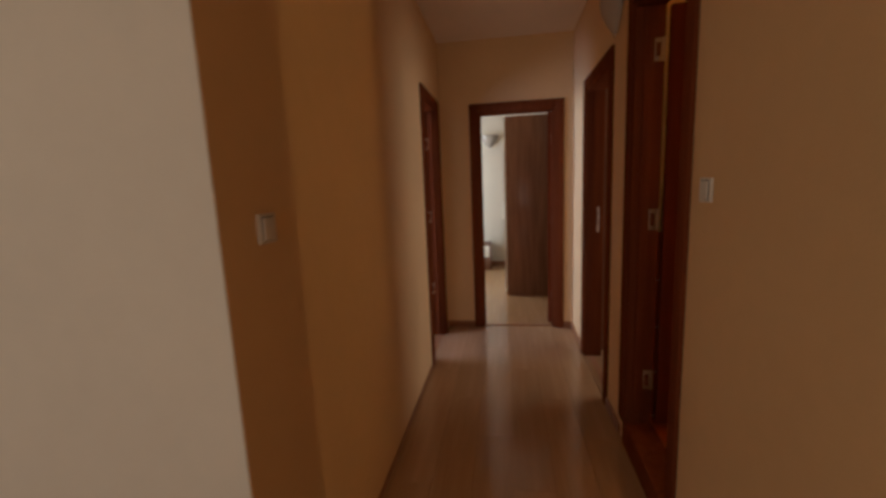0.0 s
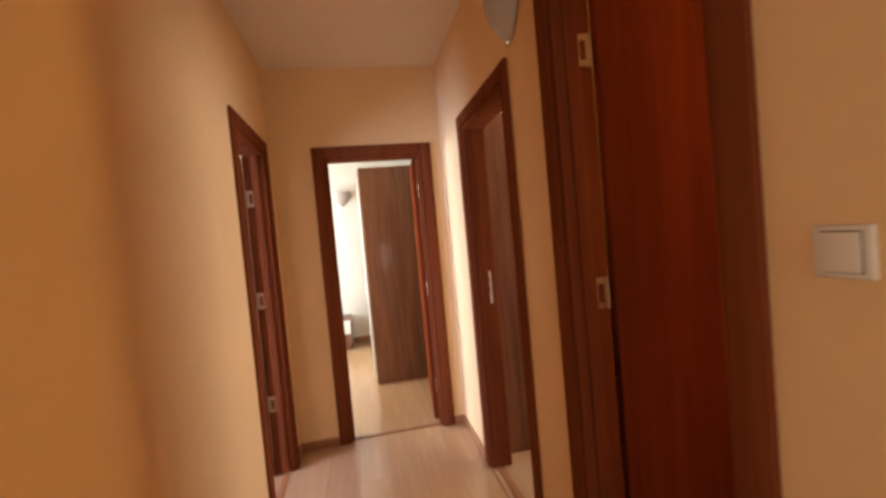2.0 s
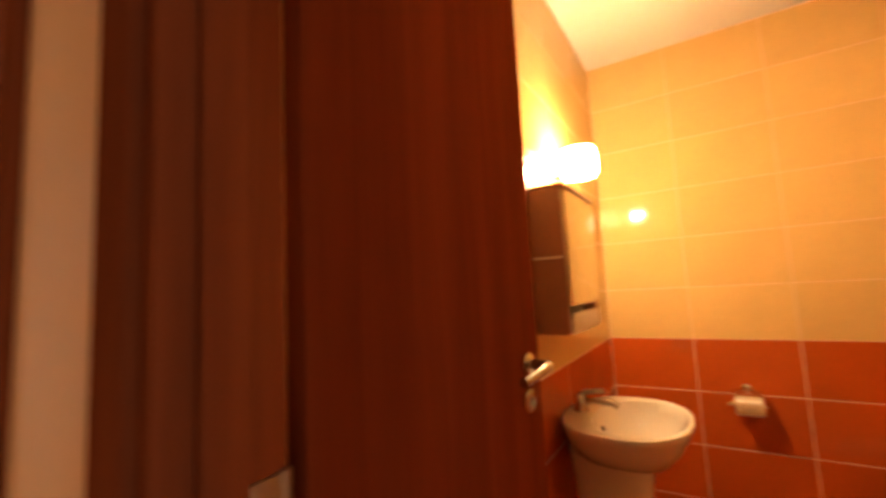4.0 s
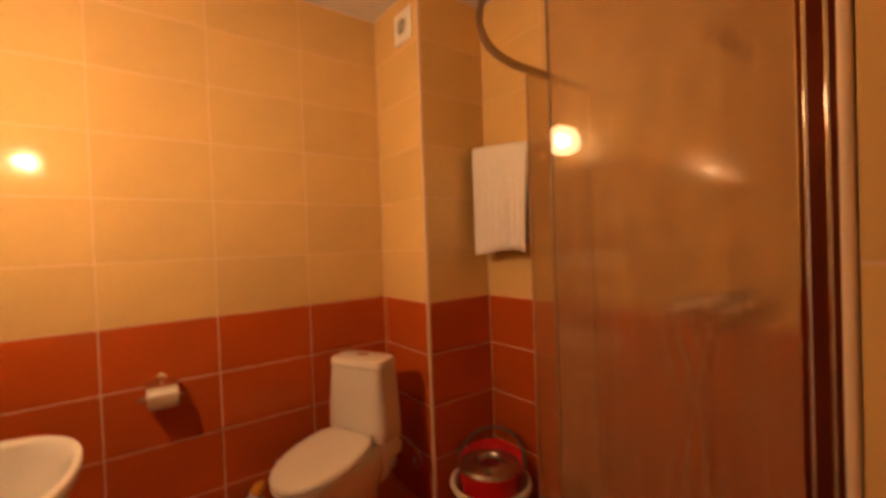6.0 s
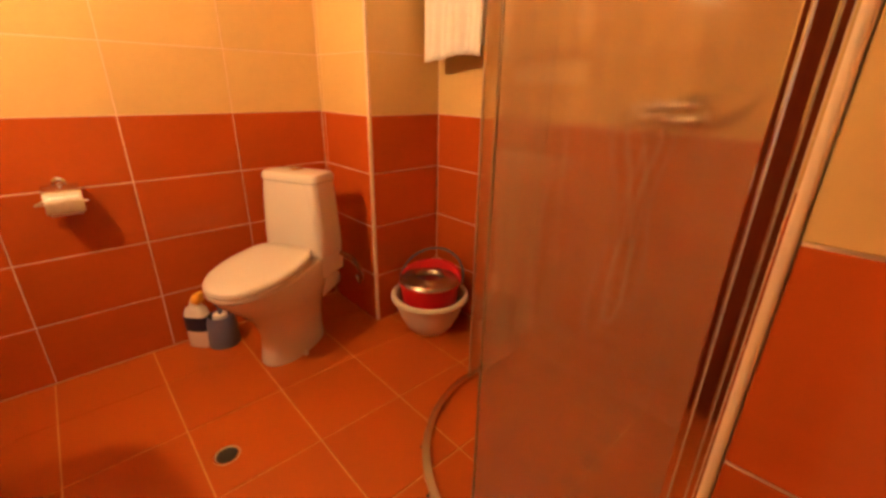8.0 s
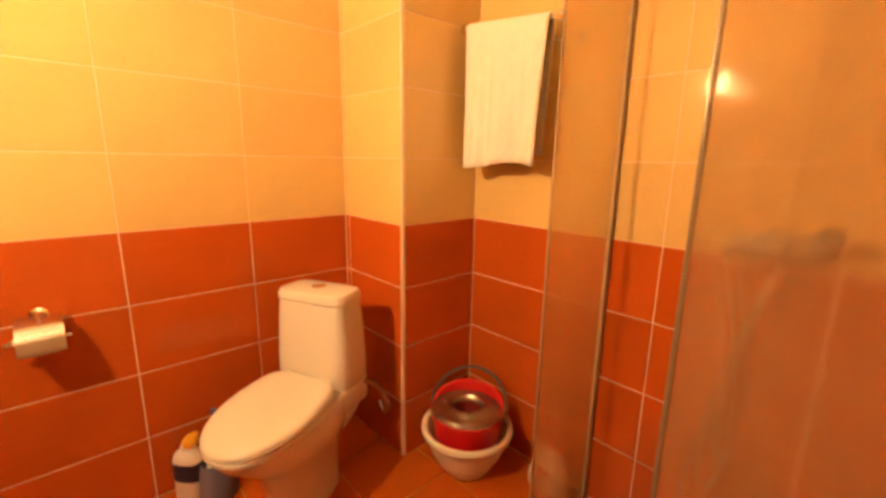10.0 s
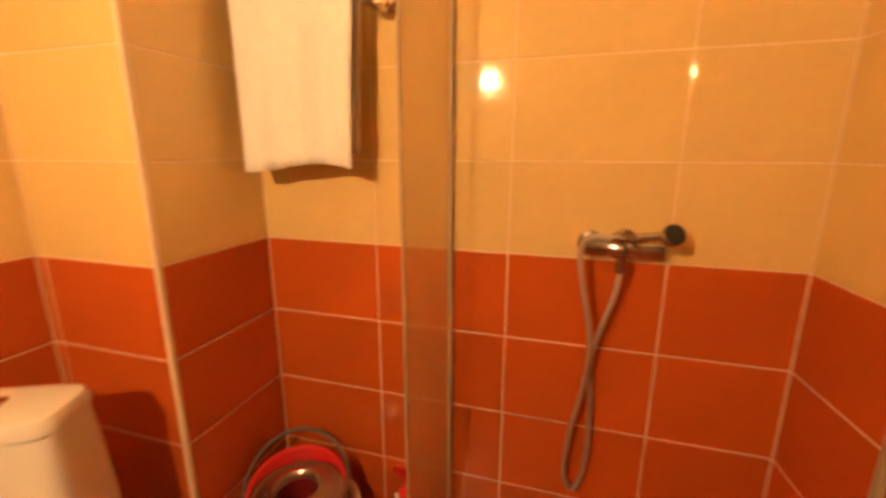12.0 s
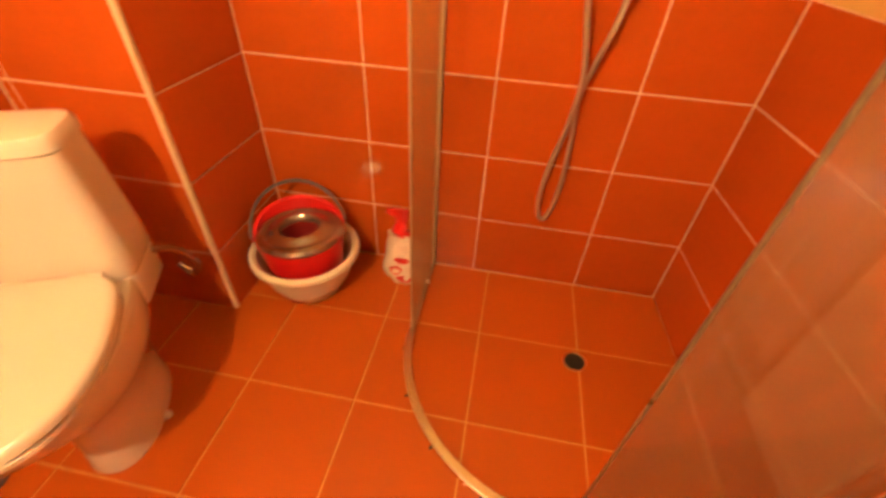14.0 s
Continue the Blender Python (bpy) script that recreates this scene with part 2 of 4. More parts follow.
# Film painted lighter and golden, for wall reflections at a grazing view.
GOLDEN_GLASS = glass_material("golden_film_shower_glass", (0.97, 0.93, 0.87), 0.75, 0.32, 0.22, (0.90, 0.66, 0.34), 0.08)
CLEAR_GLASS = glass_material("window_glass", (0.98, 0.98, 0.98), 0.0, 0.01, 0.02)
BULB = emitter("lit_bulb", (1.0, 0.635, 0.29), 3400.0)
OPAL = emitter("lit_frosted_glass", (1.0, 0.635, 0.29), 45.0)
opal_n, opal_l = OPAL.node_tree.nodes, OPAL.node_tree.links
opal_mix, opal_pass = opal_n.new("ShaderNodeMixShader"), opal_n.new("ShaderNodeBsdfTransparent")
opal_mix.inputs["Fac"].default_value = 0.5
opal_l.new(opal_n["Principled BSDF"].outputs[0], opal_mix.inputs[1])
opal_l.new(opal_pass.outputs[0], opal_mix.inputs[2])
opal_l.new(opal_mix.outputs[0], opal_n["Material Output"].inputs["Surface"])
OPAL_OFF = material("unlit_opal_glass", (0.45, 0.40, 0.34), 0.25, noise_scale=5, amount=0.05)
BAG_CLEAR = material("printed_film_bag", (0.74, 0.66, 0.56), 0.25, noise_scale=30, amount=0.25, bump=0.6, bump_scale=60)

# ---------------------------------------------------------------- mesh helpers


def finish(bm, name, mat, smooth):
    me = bpy.data.meshes.new(name)
    bmesh.ops.recalc_face_normals(bm, faces=bm.faces)
    bm.to_mesh(me)
    bm.free()
    me.materials.append(mat)
    if smooth:
        me.set_sharp_from_angle(angle=radians(40))
    else:
        me.polygons.foreach_set("use_smooth", [False] * len(me.polygons))
    return me


def part(name, bm, mat, parent=None, label="", smooth=True, m=None):
    """Links a bmesh as one mesh object, under a thing or a part when a parent is given."""
    ob = new(name, finish(bm, name, mat, smooth))
    if parent is not None:
        ob.parent = parent
    if m is not None:
        ob.matrix_basis = m
    if label:
        tagged(ob, label)
    return ob


def thing(name, m, label, category, group="", kind=""):
    ob = new(name)
    ob.empty_display_size = 0.05
    ob.matrix_basis = m
    return tagged(ob, label, category, group, kind)


def box(x0, y0, z0, x1, y1, z1, bevel=0.0, segments=2):
    bm = bmesh.new()
    bmesh.ops.create_cube(bm, size=1)
    for v in bm.verts:
        v.co = Vector(((x0 + x1) / 2 + v.co.x * (x1 - x0), (y0 + y1) / 2 + v.co.y * (y1 - y0), (z0 + z1) / 2 + v.co.z * (z1 - z0)))
    if bevel:
        bmesh.ops.bevel(bm, geom=bm.edges[:], offset=bevel, segments=segments, profile=0.5, affect="EDGES", clamp_overlap=True)
    return bm


def loft(rings, cap0=True, cap1=True, closed=True):
    """Skin over rings of equal length."""
    bm = bmesh.new()
    vs = [[bm.verts.new(p) for p in ring] for ring in rings]
    n = len(vs[0])
    for a, b in zip(vs, vs[1:]):
        for i in range(n if closed else n - 1):
            bm.faces.new((a[i], a[(i + 1) % n], b[(i + 1) % n], b[i]))
    if cap0:
        bm.faces.new(vs[0][::-1])
    if cap1:
        bm.faces.new(vs[-1])
    for f in bm.faces:
        f.smooth = True
    return bm


def lathe(profile, segments=28, cap0=True, cap1=True):
    """Turned about z; the profile is (radius, height)."""
    return loft([[(r * math.cos(2 * math.pi * i / segments), r * math.sin(2 * math.pi * i / segments), z) for i in range(segments)]
                 for r, z in profile], cap0, cap1)


def spline(points, steps=8):
    """A smooth curve through the points."""
    p = [Vector(q) for q in points]
    p = [2 * p[0] - p[1]] + p + [2 * p[-1] - p[-2]]
    out = []
    for i in range(1, len(p) - 2):
        for k in range(steps):
            t = k / steps
            out.append(0.5 * (2 * p[i] + (p[i + 1] - p[i - 1]) * t + (2 * p[i - 1] - 5 * p[i] + 4 * p[i + 1] - p[i + 2]) * t * t
                              + (3 * p[i] - p[i - 1] - 3 * p[i + 1] + p[i + 2]) * t ** 3))
    out.append(p[-2])
    return out


def tube(points, radius, segments=10, flat=1.0):
    """A round bar along the points."""
    p = [Vector(q) for q in points]
    rings, side = [], None
    for i, q in enumerate(p):
        d = (p[min(i + 1, len(p) - 1)] - p[max(i - 1, 0)]).normalized()
        if side is None:
            side = d.orthogonal().normalized()
        side = (side - d * side.dot(d)).normalized()
        up = d.cross(side)
        rings.append([q + radius * (math.cos(a) * side + flat * math.sin(a) * up) for a in (2 * math.pi * k / segments for k in range(segments))])
    return loft(rings)


def oval(cx, cy, rx, ry, z, n=36, power=2.0, ry_back=None):
    """An egg-shaped ring: a superellipse whose back half may be shorter."""
    out = []
    for i in range(n):
        a = 2 * math.pi * i / n
        c, s = math.cos(a), math.sin(a)
        r = ry if s >= 0 or ry_back is None else ry_back
        out.append((cx + rx * math.copysign(abs(c) ** (2 / power), c), cy + r * math.copysign(abs(s) ** (2 / power), s), z))
    return out


def slab(name, x0, y0, z0, x1, y1, z1, mat, label, category, bevel=0.0):
    return tagged(part(name, box(x0, y0, z0, x1, y1, z1, bevel), mat, smooth=False), label, category, kind="structure")


# ---------------------------------------------------------------- corridor: floor, walls, ceiling
F = -0.12            # corridor floor; the bathroom's floor lies one low step higher at 0
CT = 2.53            # corridor ceiling
XL, XR = -1.5, -0.31  # faces of the corridor's side walls
YE = 3.72            # face of the corridor's end wall
T = 0.12             # thickness of the walls

slab("floor_base", -4.0, -3.5, F - 0.15, XR, 7.0, F - 0.012, LAMINATE, "screed under pale beech laminate floor", "floor")
slab("floor_right_room", XR, 2.14, F - 0.15, 2.3, 5.0, F - 0.001, LAMINATE, "pale beech laminate floor in side room", "floor")
slab("ceiling", -4.0, -3.5, CT, 2.3, 7.0, CT + 0.15, CEILING, "flat off-white painted corridor ceiling", "ceiling")

EL = "smooth wall painted warm peach yellow"
slab("wall_right_south", XR, -3.5, F, XR + T, 1.33, CT, WALL, EL, "wall")
slab("wall_right_over_bathroom_door", XR, 1.33, 2.05, XR + T, 1.94, CT, WALL, EL, "wall")
slab("wall_right_middle", XR, 1.94, F, XR + T, 2.38, CT, WALL, EL, "wall")
slab("wall_right_over_side_door", XR, 2.38, 1.92, XR + T, 3.09, CT, WALL, EL, "wall")
slab("wall_right_north", XR, 3.09, F, XR + T, YE, CT, WALL, EL, "wall")
slab("wall_left_south", XL - T, 0.574, F, XL, 2.87, CT, WALL, EL, "wall")
slab("wall_left_over_door", XL - T, 2.87, 1.92, XL, 3.50, CT, WALL, EL, "wall")
slab("wall_left_north", XL - T, 3.50, F, XL, YE, CT, WALL, EL, "wall")
slab("wall_end_west", -4.0, YE, F, -1.16, YE + T, CT, WALL, EL, "wall")
slab("wall_end_over_door", -1.16, YE, 1.91, -0.46, YE + T, CT, WALL, EL, "wall")
slab("wall_end_east", -0.46, YE, F, XR + T, YE + T, CT, WALL, EL, "wall")
# Added pale skin and pale wall: daylight on these south faces is painted in.
slab("wall_entry_corner", XL - T, 0.57, F, XL - 0.001, 0.574, CT, WALL_PALE, "thin skin on the wall corner, daylight in its pale colour", "wall")
slab("wall_entry_north", -4.0, 0.57, F, XL - T, 0.69, CT, WALL_PALE, "wall facing the entry room, daylight in its pale colour", "wall")
# rooms behind the openings
BL = "plain pale painted wall of an adjoining room"
slab("wall_entry_west", -4.12, -0.8, F, -4.0, 7.0, CT, WALL_PALE, BL, "wall")
slab("wall_entry_west_south", -4.12, -3.5, F, -4.0, -2.3, CT, WALL_PALE, BL, "wall")
slab("wall_entry_west_sill", -4.12, -2.3, F, -4.0, -0.8, 0.6, WALL_PALE, BL, "wall")
slab("wall_entry_west_lintel", -4.12, -2.3, 2.1, -4.0, -0.8, CT, WALL_PALE, BL, "wall")
# South wall split round the added window.
slab("wall_entry_south_west", -4.12, -3.62, F, -2.0, -3.5, CT, WALL_PALE, BL, "wall")
slab("wall_entry_south_east", -0.5, -3.62, F, XR + T, -3.5, CT, WALL_PALE, BL, "wall")
slab("wall_entry_south_sill", -2.0, -3.62, F, -0.5, -3.5, 0.6, WALL_PALE, BL, "wall")
slab("wall_entry_south_lintel", -2.0, -3.62, 2.1, -0.5, -3.5, CT, WALL_PALE, BL, "wall")
slab("wall_bedroom_north", -4.0, 6.78, F, 0.6, 6.90, CT, WALL_PALE, "pale cream painted bedroom wall", "wall")
slab("wall_bedroom_east", 0.48, YE + T, F, 0.6, 6.78, CT, WALL_PALE, BL, "wall")
slab("wall_right_room_east_south", 2.3, 2.14, F, 2.42, 2.3, CT, WALL_PALE, BL, "wall")
slab("wall_right_room_east_north", 2.3, 3.6, F, 2.42, 5.0, CT, WALL_PALE, BL, "wall")
slab("wall_right_room_sill", 2.3, 2.3, F, 2.42, 3.6, 0.6, WALL_PALE, BL, "wall")
slab("wall_right_room_lintel", 2.3, 2.3, 2.0, 2.42, 3.6, CT, WALL_PALE, BL, "wall")
slab("wall_right_room_north", 0.6, 5.0, F, 2.42, 5.12, CT, WALL_PALE, BL, "wall")
slab("wall_bedroom_south_east", XR + T, YE + T + 0.004, F, 0.48, YE + 2 * T, CT, WALL_PALE, BL, "wall")

# ---------------------------------------------------------------- doors


def casing(name, u0, u1, top, bottom, place, depth, label, width=0.07):
    """A door lining with flat architraves on the near face. Local x runs along the wall, y into it."""
    d = tagged(new(name), label, "door frame", kind="structure")
    d.matrix_basis = place
    for a, b in ((u0 - width, u0), (u1, u1 + width)):
        part("architrave", box(a, -0.016, bottom, b, 0.0, top + width, 0.004), FRAME, d)
    part("architrave", box(u0, -0.0155, top, u1, 0.0, top + width, 0.004), FRAME, d)
    for a, b in ((u0 - 0.004, u0 + 0.022), (u1 - 0.022, u1 + 0.004)):
        part("jamb", box(a, -0.004, bottom, b, depth + 0.004, top, 0.002), FRAME, d)
    part("head", box(u0 + 0.022, -0.004, top - 0.022, u1 - 0.022, depth + 0.004, top + 0.004, 0.002), FRAME, d)
    for a, b in ((u0 + 0.022, u0 + 0.034), (u1 - 0.034, u1 - 0.022)):
        part("stop", box(a, 0.03, bottom, b, depth - 0.045, top - 0.022, 0.002), FRAME, d)
    return d


def hinge(parent, x, y, z, facing=-1):
    h = part("hinge", box(x - 0.004, y - 0.026, z - 0.05, x + 0.004, y + 0.016, z + 0.05, 0.002), HINGE, parent, "pale brass hinge plate")
    part("barrel", tube([(x, y + 0.018, z - 0.052), (x, y + 0.018, z + 0.052)], 0.008), HINGE, h)
    part("plate_recess", box(x + facing * 0.0045 - 0.002, y - 0.017, z - 0.03, x + facing * 0.0045 + 0.002, y + 0.002, z + 0.03, 0.001), FRAME, h)


def door_leaf(name, m, width, height, label, handle_z, with_handle=True):
    """A flush veneered leaf. Local x runs from the hinge to the free edge, y is its thickness, z up."""
    d = thing(name, m, label, "door", kind="structure")
    part("panel", box(0.0, 0.0, 0.0, width, 0.038, height, 0.003), DOOR, d)
    if with_handle:
        y = 0.0
        x = width - 0.062
        h = part("door_handle", lathe([(0.023, 0.0), (0.023, 0.005), (0.019, 0.009), (0.011, 0.011)], 24), STEEL, d, "dull metal lever handle on a round rose", m=pose(x, y, handle_z + 0.04, 90, 0, 0))
        part("lever", tube(spline([(0, 0, 0.004), (0, 0, 0.042), (-0.018, 0.001, 0.056), (-0.065, -0.004, 0.058), (-0.118, -0.012, 0.052)], 6), 0.0098, 12), STEEL, h)
        k = part("key_rose", lathe([(0.024, 0.0), (0.024, 0.004), (0.019, 0.007)], 24), STEEL, d, "round keyhole rose", m=pose(x, y, handle_z - 0.035, 90, 0, 0))
        part("keyhole", box(-0.003, -0.009, 0.0065, 0.003, 0.007, 0.0078, 0.001), BLACK, k)
        part("latch_plate", box(width - 0.001, 0.008, handle_z - 0.08, width + 0.0015, 0.030, handle_z + 0.10, 0.0005), BRASS, d)
    return d


# bathroom door, far jamb on the hinge side
bath = casing("door_frame_bathroom", 1.335, 1.935, 2.05, 0.0, Matrix.Translation((XR, 0, 0)) @ Matrix(((0, 1, 0, 0), (1, 0, 0, 0), (0, 0, 1, 0), (0, 0, 0, 1))), T,
              "reddish mahogany door frame round the bathroom doorway")
for z in (0.25, 1.07, 1.84):
    hinge(bath, 1.912, T - 0.02, z)
leaf_dir = math.degrees(math.atan2(1.862 - 1.914, 0.43 + 0.185))
door_leaf("door_bathroom", pose(-0.163, 1.912, 0.008, 0, 0, leaf_dir), 0.595, 2.02, "flush mahogany bathroom door, wide open beside the washbasin", 1.085)
slab("threshold", XR - 0.012, 1.335, F, XR + T + 0.01, 1.935, 0.004, FRAME, "worn brown wooden threshold step of the bathroom", "threshold", 0.004)

# side door on the right, standing open into its room
right = casing("door_frame_side_room", 2.375, 3.085, 1.92, F, Matrix.Translation((XR, 0, 0)) @ Matrix(((0, 1, 0, 0), (1, 0, 0, 0), (0, 0, 1, 0), (0, 0, 0, 1))), T,
               "cherry-brown door frame of the side room")
part("strike_plate", box(3.0605, 0.062, 0.87, 3.0635, 0.092, 1.06, 0.001), PALE_METAL, right, "pale brass strike plate let into the jamb")
part("latch_slot", box(3.0595, 0.069, 0.93, 3.0608, 0.081, 0.975, 0.0004), BLACK, right)
part("bolt_slot", box(3.0595, 0.069, 0.995, 3.0608, 0.081, 1.03, 0.0004), BLACK, right)
door_leaf("door_side_room", pose(XR + T + 0.008, 2.385, F + 0.008, 0, 0, -4), 0.69, 2.0, "flush mahogany door folded back into the side room", 1.02)
# door on the left, opened into its room
left = casing("door_frame_left_room", -3.50, -2.87, 1.92, F, Matrix.Translation((XL, 0, 0)) @ Matrix(((0, -1, 0, 0), (-1, 0, 0, 0), (0, 0, 1, 0), (0, 0, 0, 1))), T,
              "cherry-brown door frame of the left room")
for z in (0.33, 0.99, 1.63):
    hinge(left, -3.478, T - 0.02, z, 1)
door_leaf("door_left_room", pose(XL - T - 0.006, 3.478, F + 0.008, 0, 0, 178), 0.6, 2.0, "flush mahogany door opened back into the left room", 1.02, with_handle=False)
# end door, leaf folded back to the right inside the bedroom
end = casing("door_frame_bedroom", -1.16, -0.46, 1.91, F, Matrix.Translation((0, YE, 0)), T, "cherry-brown door frame of the bedroom at the corridor's end")
for z in (0.15, 0.9, 1.65):
    hinge(end, -0.483, T - 0.02, z)
door_leaf("door_bedroom", pose(-0.483, YE + T + 0.004, F + 0.008, 0, 0, 84), 0.68, 2.0, "flush mahogany bedroom door opened inwards", 1.02)

# floor strips in the doorways
for name, b in (("threshold_side_room", (XR + 0.03, 2.397, F, XR + 0.07, 3.063, F + 0.006)), ("threshold_left_room", (XL - 0.07, 2.892, F, XL - 0.03, 3.478, F + 0.006)),
                ("threshold_bedroom", (-1.138, YE + 0.03, F, -0.482, YE + 0.07, F + 0.006))):
    slab(name, *b, BASEBOARD, "narrow brown floor strip in the doorway", "threshold", 0.002)

# baseboards
for name, b in (("baseboard_left", (XL, 0.575, F, XL + 0.010, 2.80, F + 0.022)), ("baseboard_left_end", (XL, 3.57, F, XL + 0.012, YE, F + 0.06)),
                ("baseboard_end_west", (XL + 0.012, YE - 0.012, F, -1.23, YE, F + 0.06)), ("baseboard_end_east", (-0.39, YE - 0.012, F, XR - 0.012, YE, F + 0.06)),
                ("baseboard_right", (XR - 0.012, -3.4, F, XR, 1.265, F + 0.06)), ("baseboard_right_middle", (XR - 0.012, 2.005, F, XR, 2.305, F + 0.06)),
                ("baseboard_right_end", (XR - 0.012, 3.155, F, XR, YE, F + 0.06)), ("baseboard_bedroom", (-3.9, 6.766, F, 0.47, 6.78, F + 0.07))):
    slab(name, *b, BASEBOARD, "low cherry-brown wooden baseboard", "baseboard", 0.004)

# ---------------------------------------------------------------- bathroom shell
BX, BY, BZ = 1.915, 2.0, 2.505   # inner faces: east wall, north wall, ceiling
WX = XR + T                       # inner face of the west wall
DX, DY = 1.49, 0.395              # faces of the pipe duct
PY = 0.955                        # end of the shower's side wall
G = 0.0014                        # how far the joints lie back

TW = "tiled bathroom wall, terracotta below and apricot above"
wall_e = slab("wall_bath_east", BX + G, -0.1, -0.02, BX + T, BY + T, BZ + 0.02, GROUT, TW, "wall")
wall_s = slab("wall_bath_south", -0.05, -T, -0.02, BX + G, -G, BZ + 0.02, GROUT, TW, "wall")
wall_n = slab("wall_bath_north", WX, BY + G, -0.02, BX + T, BY + 0.13, CT, GROUT, TW, "wall")
duct_n = slab("wall_duct", DX + G, -G + 0.002, -0.02, BX + G + 0.002, DY - G, BZ + 0.02, GROUT, "tiled pipe duct boxed into the corner", "wall")
wall_w = slab("wall_shower_side", WX + 0.002, -T, -0.02, -G, PY - G, BZ + 0.02, GROUT, "tiled side wall of the shower corner", "wall")
wall_w.matrix_basis = pose(0, 0, 0, 0, 0, 3.8)
part("end_core", box(-0.05, PY - 0.045, 0.0, 0.0145, PY - G, BZ), GROUT, wall_w, smooth=False)
wall_d = slab("wall_bath_west", WX - 0.001, PY, 0.0, WX + 0.001, 1.33, BZ, GROUT, "tiled wall beside the bathroom door", "wall")
floor_b = slab("floor_bathroom", WX, -T, -0.13, BX + T, BY + T, -0.003, FLOOR_GROUT, "orange-brown tiled bathroom floor with pale joints", "floor")
ceil_b = slab("ceiling_bathroom", WX, -T, BZ, BX + T, BY + T, CT, BATH_CEILING, "flat cream-white bathroom ceiling", "ceiling")

# ---------------------------------------------------------------- bathroom things


def make_toilet():
    t = thing("toilet", pose(1.617, 0.680, 0.0, 0, 0, 25), "white ceramic close-coupled toilet, lid closed, standing askew in the corner", "toilet")
    # foot and bowl in one casting
    rings = []
    for cy, rx, ryf, ryb, z in ((0.15, 0.088, 0.155, 0.19, 0.0), (0.15, 0.090, 0.158, 0.19, 0.012), (0.15, 0.085, 0.148, 0.185, 0.06), (0.15, 0.088, 0.143, 0.19, 0.13),
                                (0.155, 0.105, 0.16, 0.20, 0.20), (0.165, 0.138, 0.21, 0.215, 0.27), (0.175, 0.158, 0.25, 0.225, 0.315),
                                (0.18, 0.160, 0.284, 0.23, 0.355), (0.18, 0.160, 0.296, 0.23, 0.380), (0.18, 0.153, 0.288, 0.225, 0.386)):
        rings.append(oval(0, cy, rx, ryf, z, 40, 2.2, ryb))
    rise = lambda ring, k=1.0: [(x, y, z + k * 0.045 * max(0.0, 0.48 - y) / 0.4) for x, y, z in ring]
    part("bowl", loft([rise(g, (g[0][2] / 0.386) ** 4) for g in rings]), CERAMIC, t)
    part("rear_deck", box(-0.150, -0.085, 0.33, 0.150, 0.075, 0.437, 0.02, 3), CERAMIC, t)
    def d_ring(rx, ry, rb, z, n=48):
        ring = []
        for i in range(n):
            c, s = math.cos(math.tau * i / n), math.sin(math.tau * i / n)
            p = 2 / (2.15 if s >= 0 else 4.5)
            y = (ry if s >= 0 else rb) * math.copysign(abs(s) ** p, s)
            ring.append((rx * (1.0 if s >= 0 else 1 + 0.09 * y / rb) * math.copysign(abs(c) ** p, c), 0.25 + y, z))
        return ring

    seat = [d_ring(rx, ry, rb, z) for rx, ry, rb, z in ((0.150, 0.225, 0.155, 0.388), (0.160, 0.235, 0.162, 0.392), (0.160, 0.235, 0.162, 0.402), (0.155, 0.230, 0.158, 0.406))]
    part("seat", loft([rise(g) for g in seat]), SEAT, t)
    lid = [d_ring(rx, ry, rb, z) for rx, ry, rb, z in ((0.156, 0.231, 0.156, 0.408), (0.163, 0.238, 0.162, 0.414), (0.163, 0.238, 0.162, 0.424), (0.159, 0.234, 0.158, 0.432), (0.148, 0.221, 0.148, 0.437), (0.10, 0.16, 0.10, 0.439))]
    lid = part("lid", loft([rise(g) for g in lid]), SEAT, t)
    for x in (-0.075, 0.075):
        part("lid_hinge", tube([(x - 0.030, 0.086, 0.458), (x + 0.030, 0.086, 0.458)], 0.013, 12), SEAT, lid)
    # cistern, wider at its foot than under the cover
    sec = [oval(0, 0, rx, ry, z, 40, 6.0) for rx, ry, z in ((0.146, 0.076, 0.425), (0.160, 0.084, 0.45), (0.158, 0.083, 0.52), (0.146, 0.080, 0.68), (0.139, 0.077, 0.745))]
    part("cistern", loft(sec), CERAMIC, t)
    cov = [oval(0, 0, rx, ry, z, 40, 5.0) for rx, ry, z in ((0.140, 0.078, 0.747), (0.146, 0.082, 0.750), (0.146, 0.082, 0.768), (0.138, 0.075, 0.781), (0.11, 0.054, 0.786))]
    cov = part("cistern_lid", loft(cov), CERAMIC, t)
    part("flush_button", lathe([(0.026, 0.783), (0.026, 0.789), (0.021, 0.791), (0.019, 0.789)], 24), CHROME, cov, "chrome flush button")
    part("outlet_pipe", tube(spline([(0.0, -0.03, 0.21), (0.0, -0.09, 0.215), (0.03, -0.17, 0.20), (0.05, -0.22, 0.19)], 6), 0.052, 16), WHITE_PLASTIC, t, "white plastic waste pipe")
    part("supply_hose", tube(spline([(-0.15, -0.05, 0.42), (-0.19, -0.09, 0.38), (-0.205, -0.13, 0.29), (-0.17, -0.17, 0.22), (-0.13, -0.2, 0.24)], 7), 0.011, 10), DIM_CHROME, t, "braided water hose")
    for x in (-0.06, 0.06):
        part("floor_bolt", lathe([(0.011, 0.0), (0.011, 0.012), (0.005, 0.018)], 12), WHITE_PLASTIC, t, m=pose(x * 1.55, 0.17, 0.0))
    return t


make_toilet()


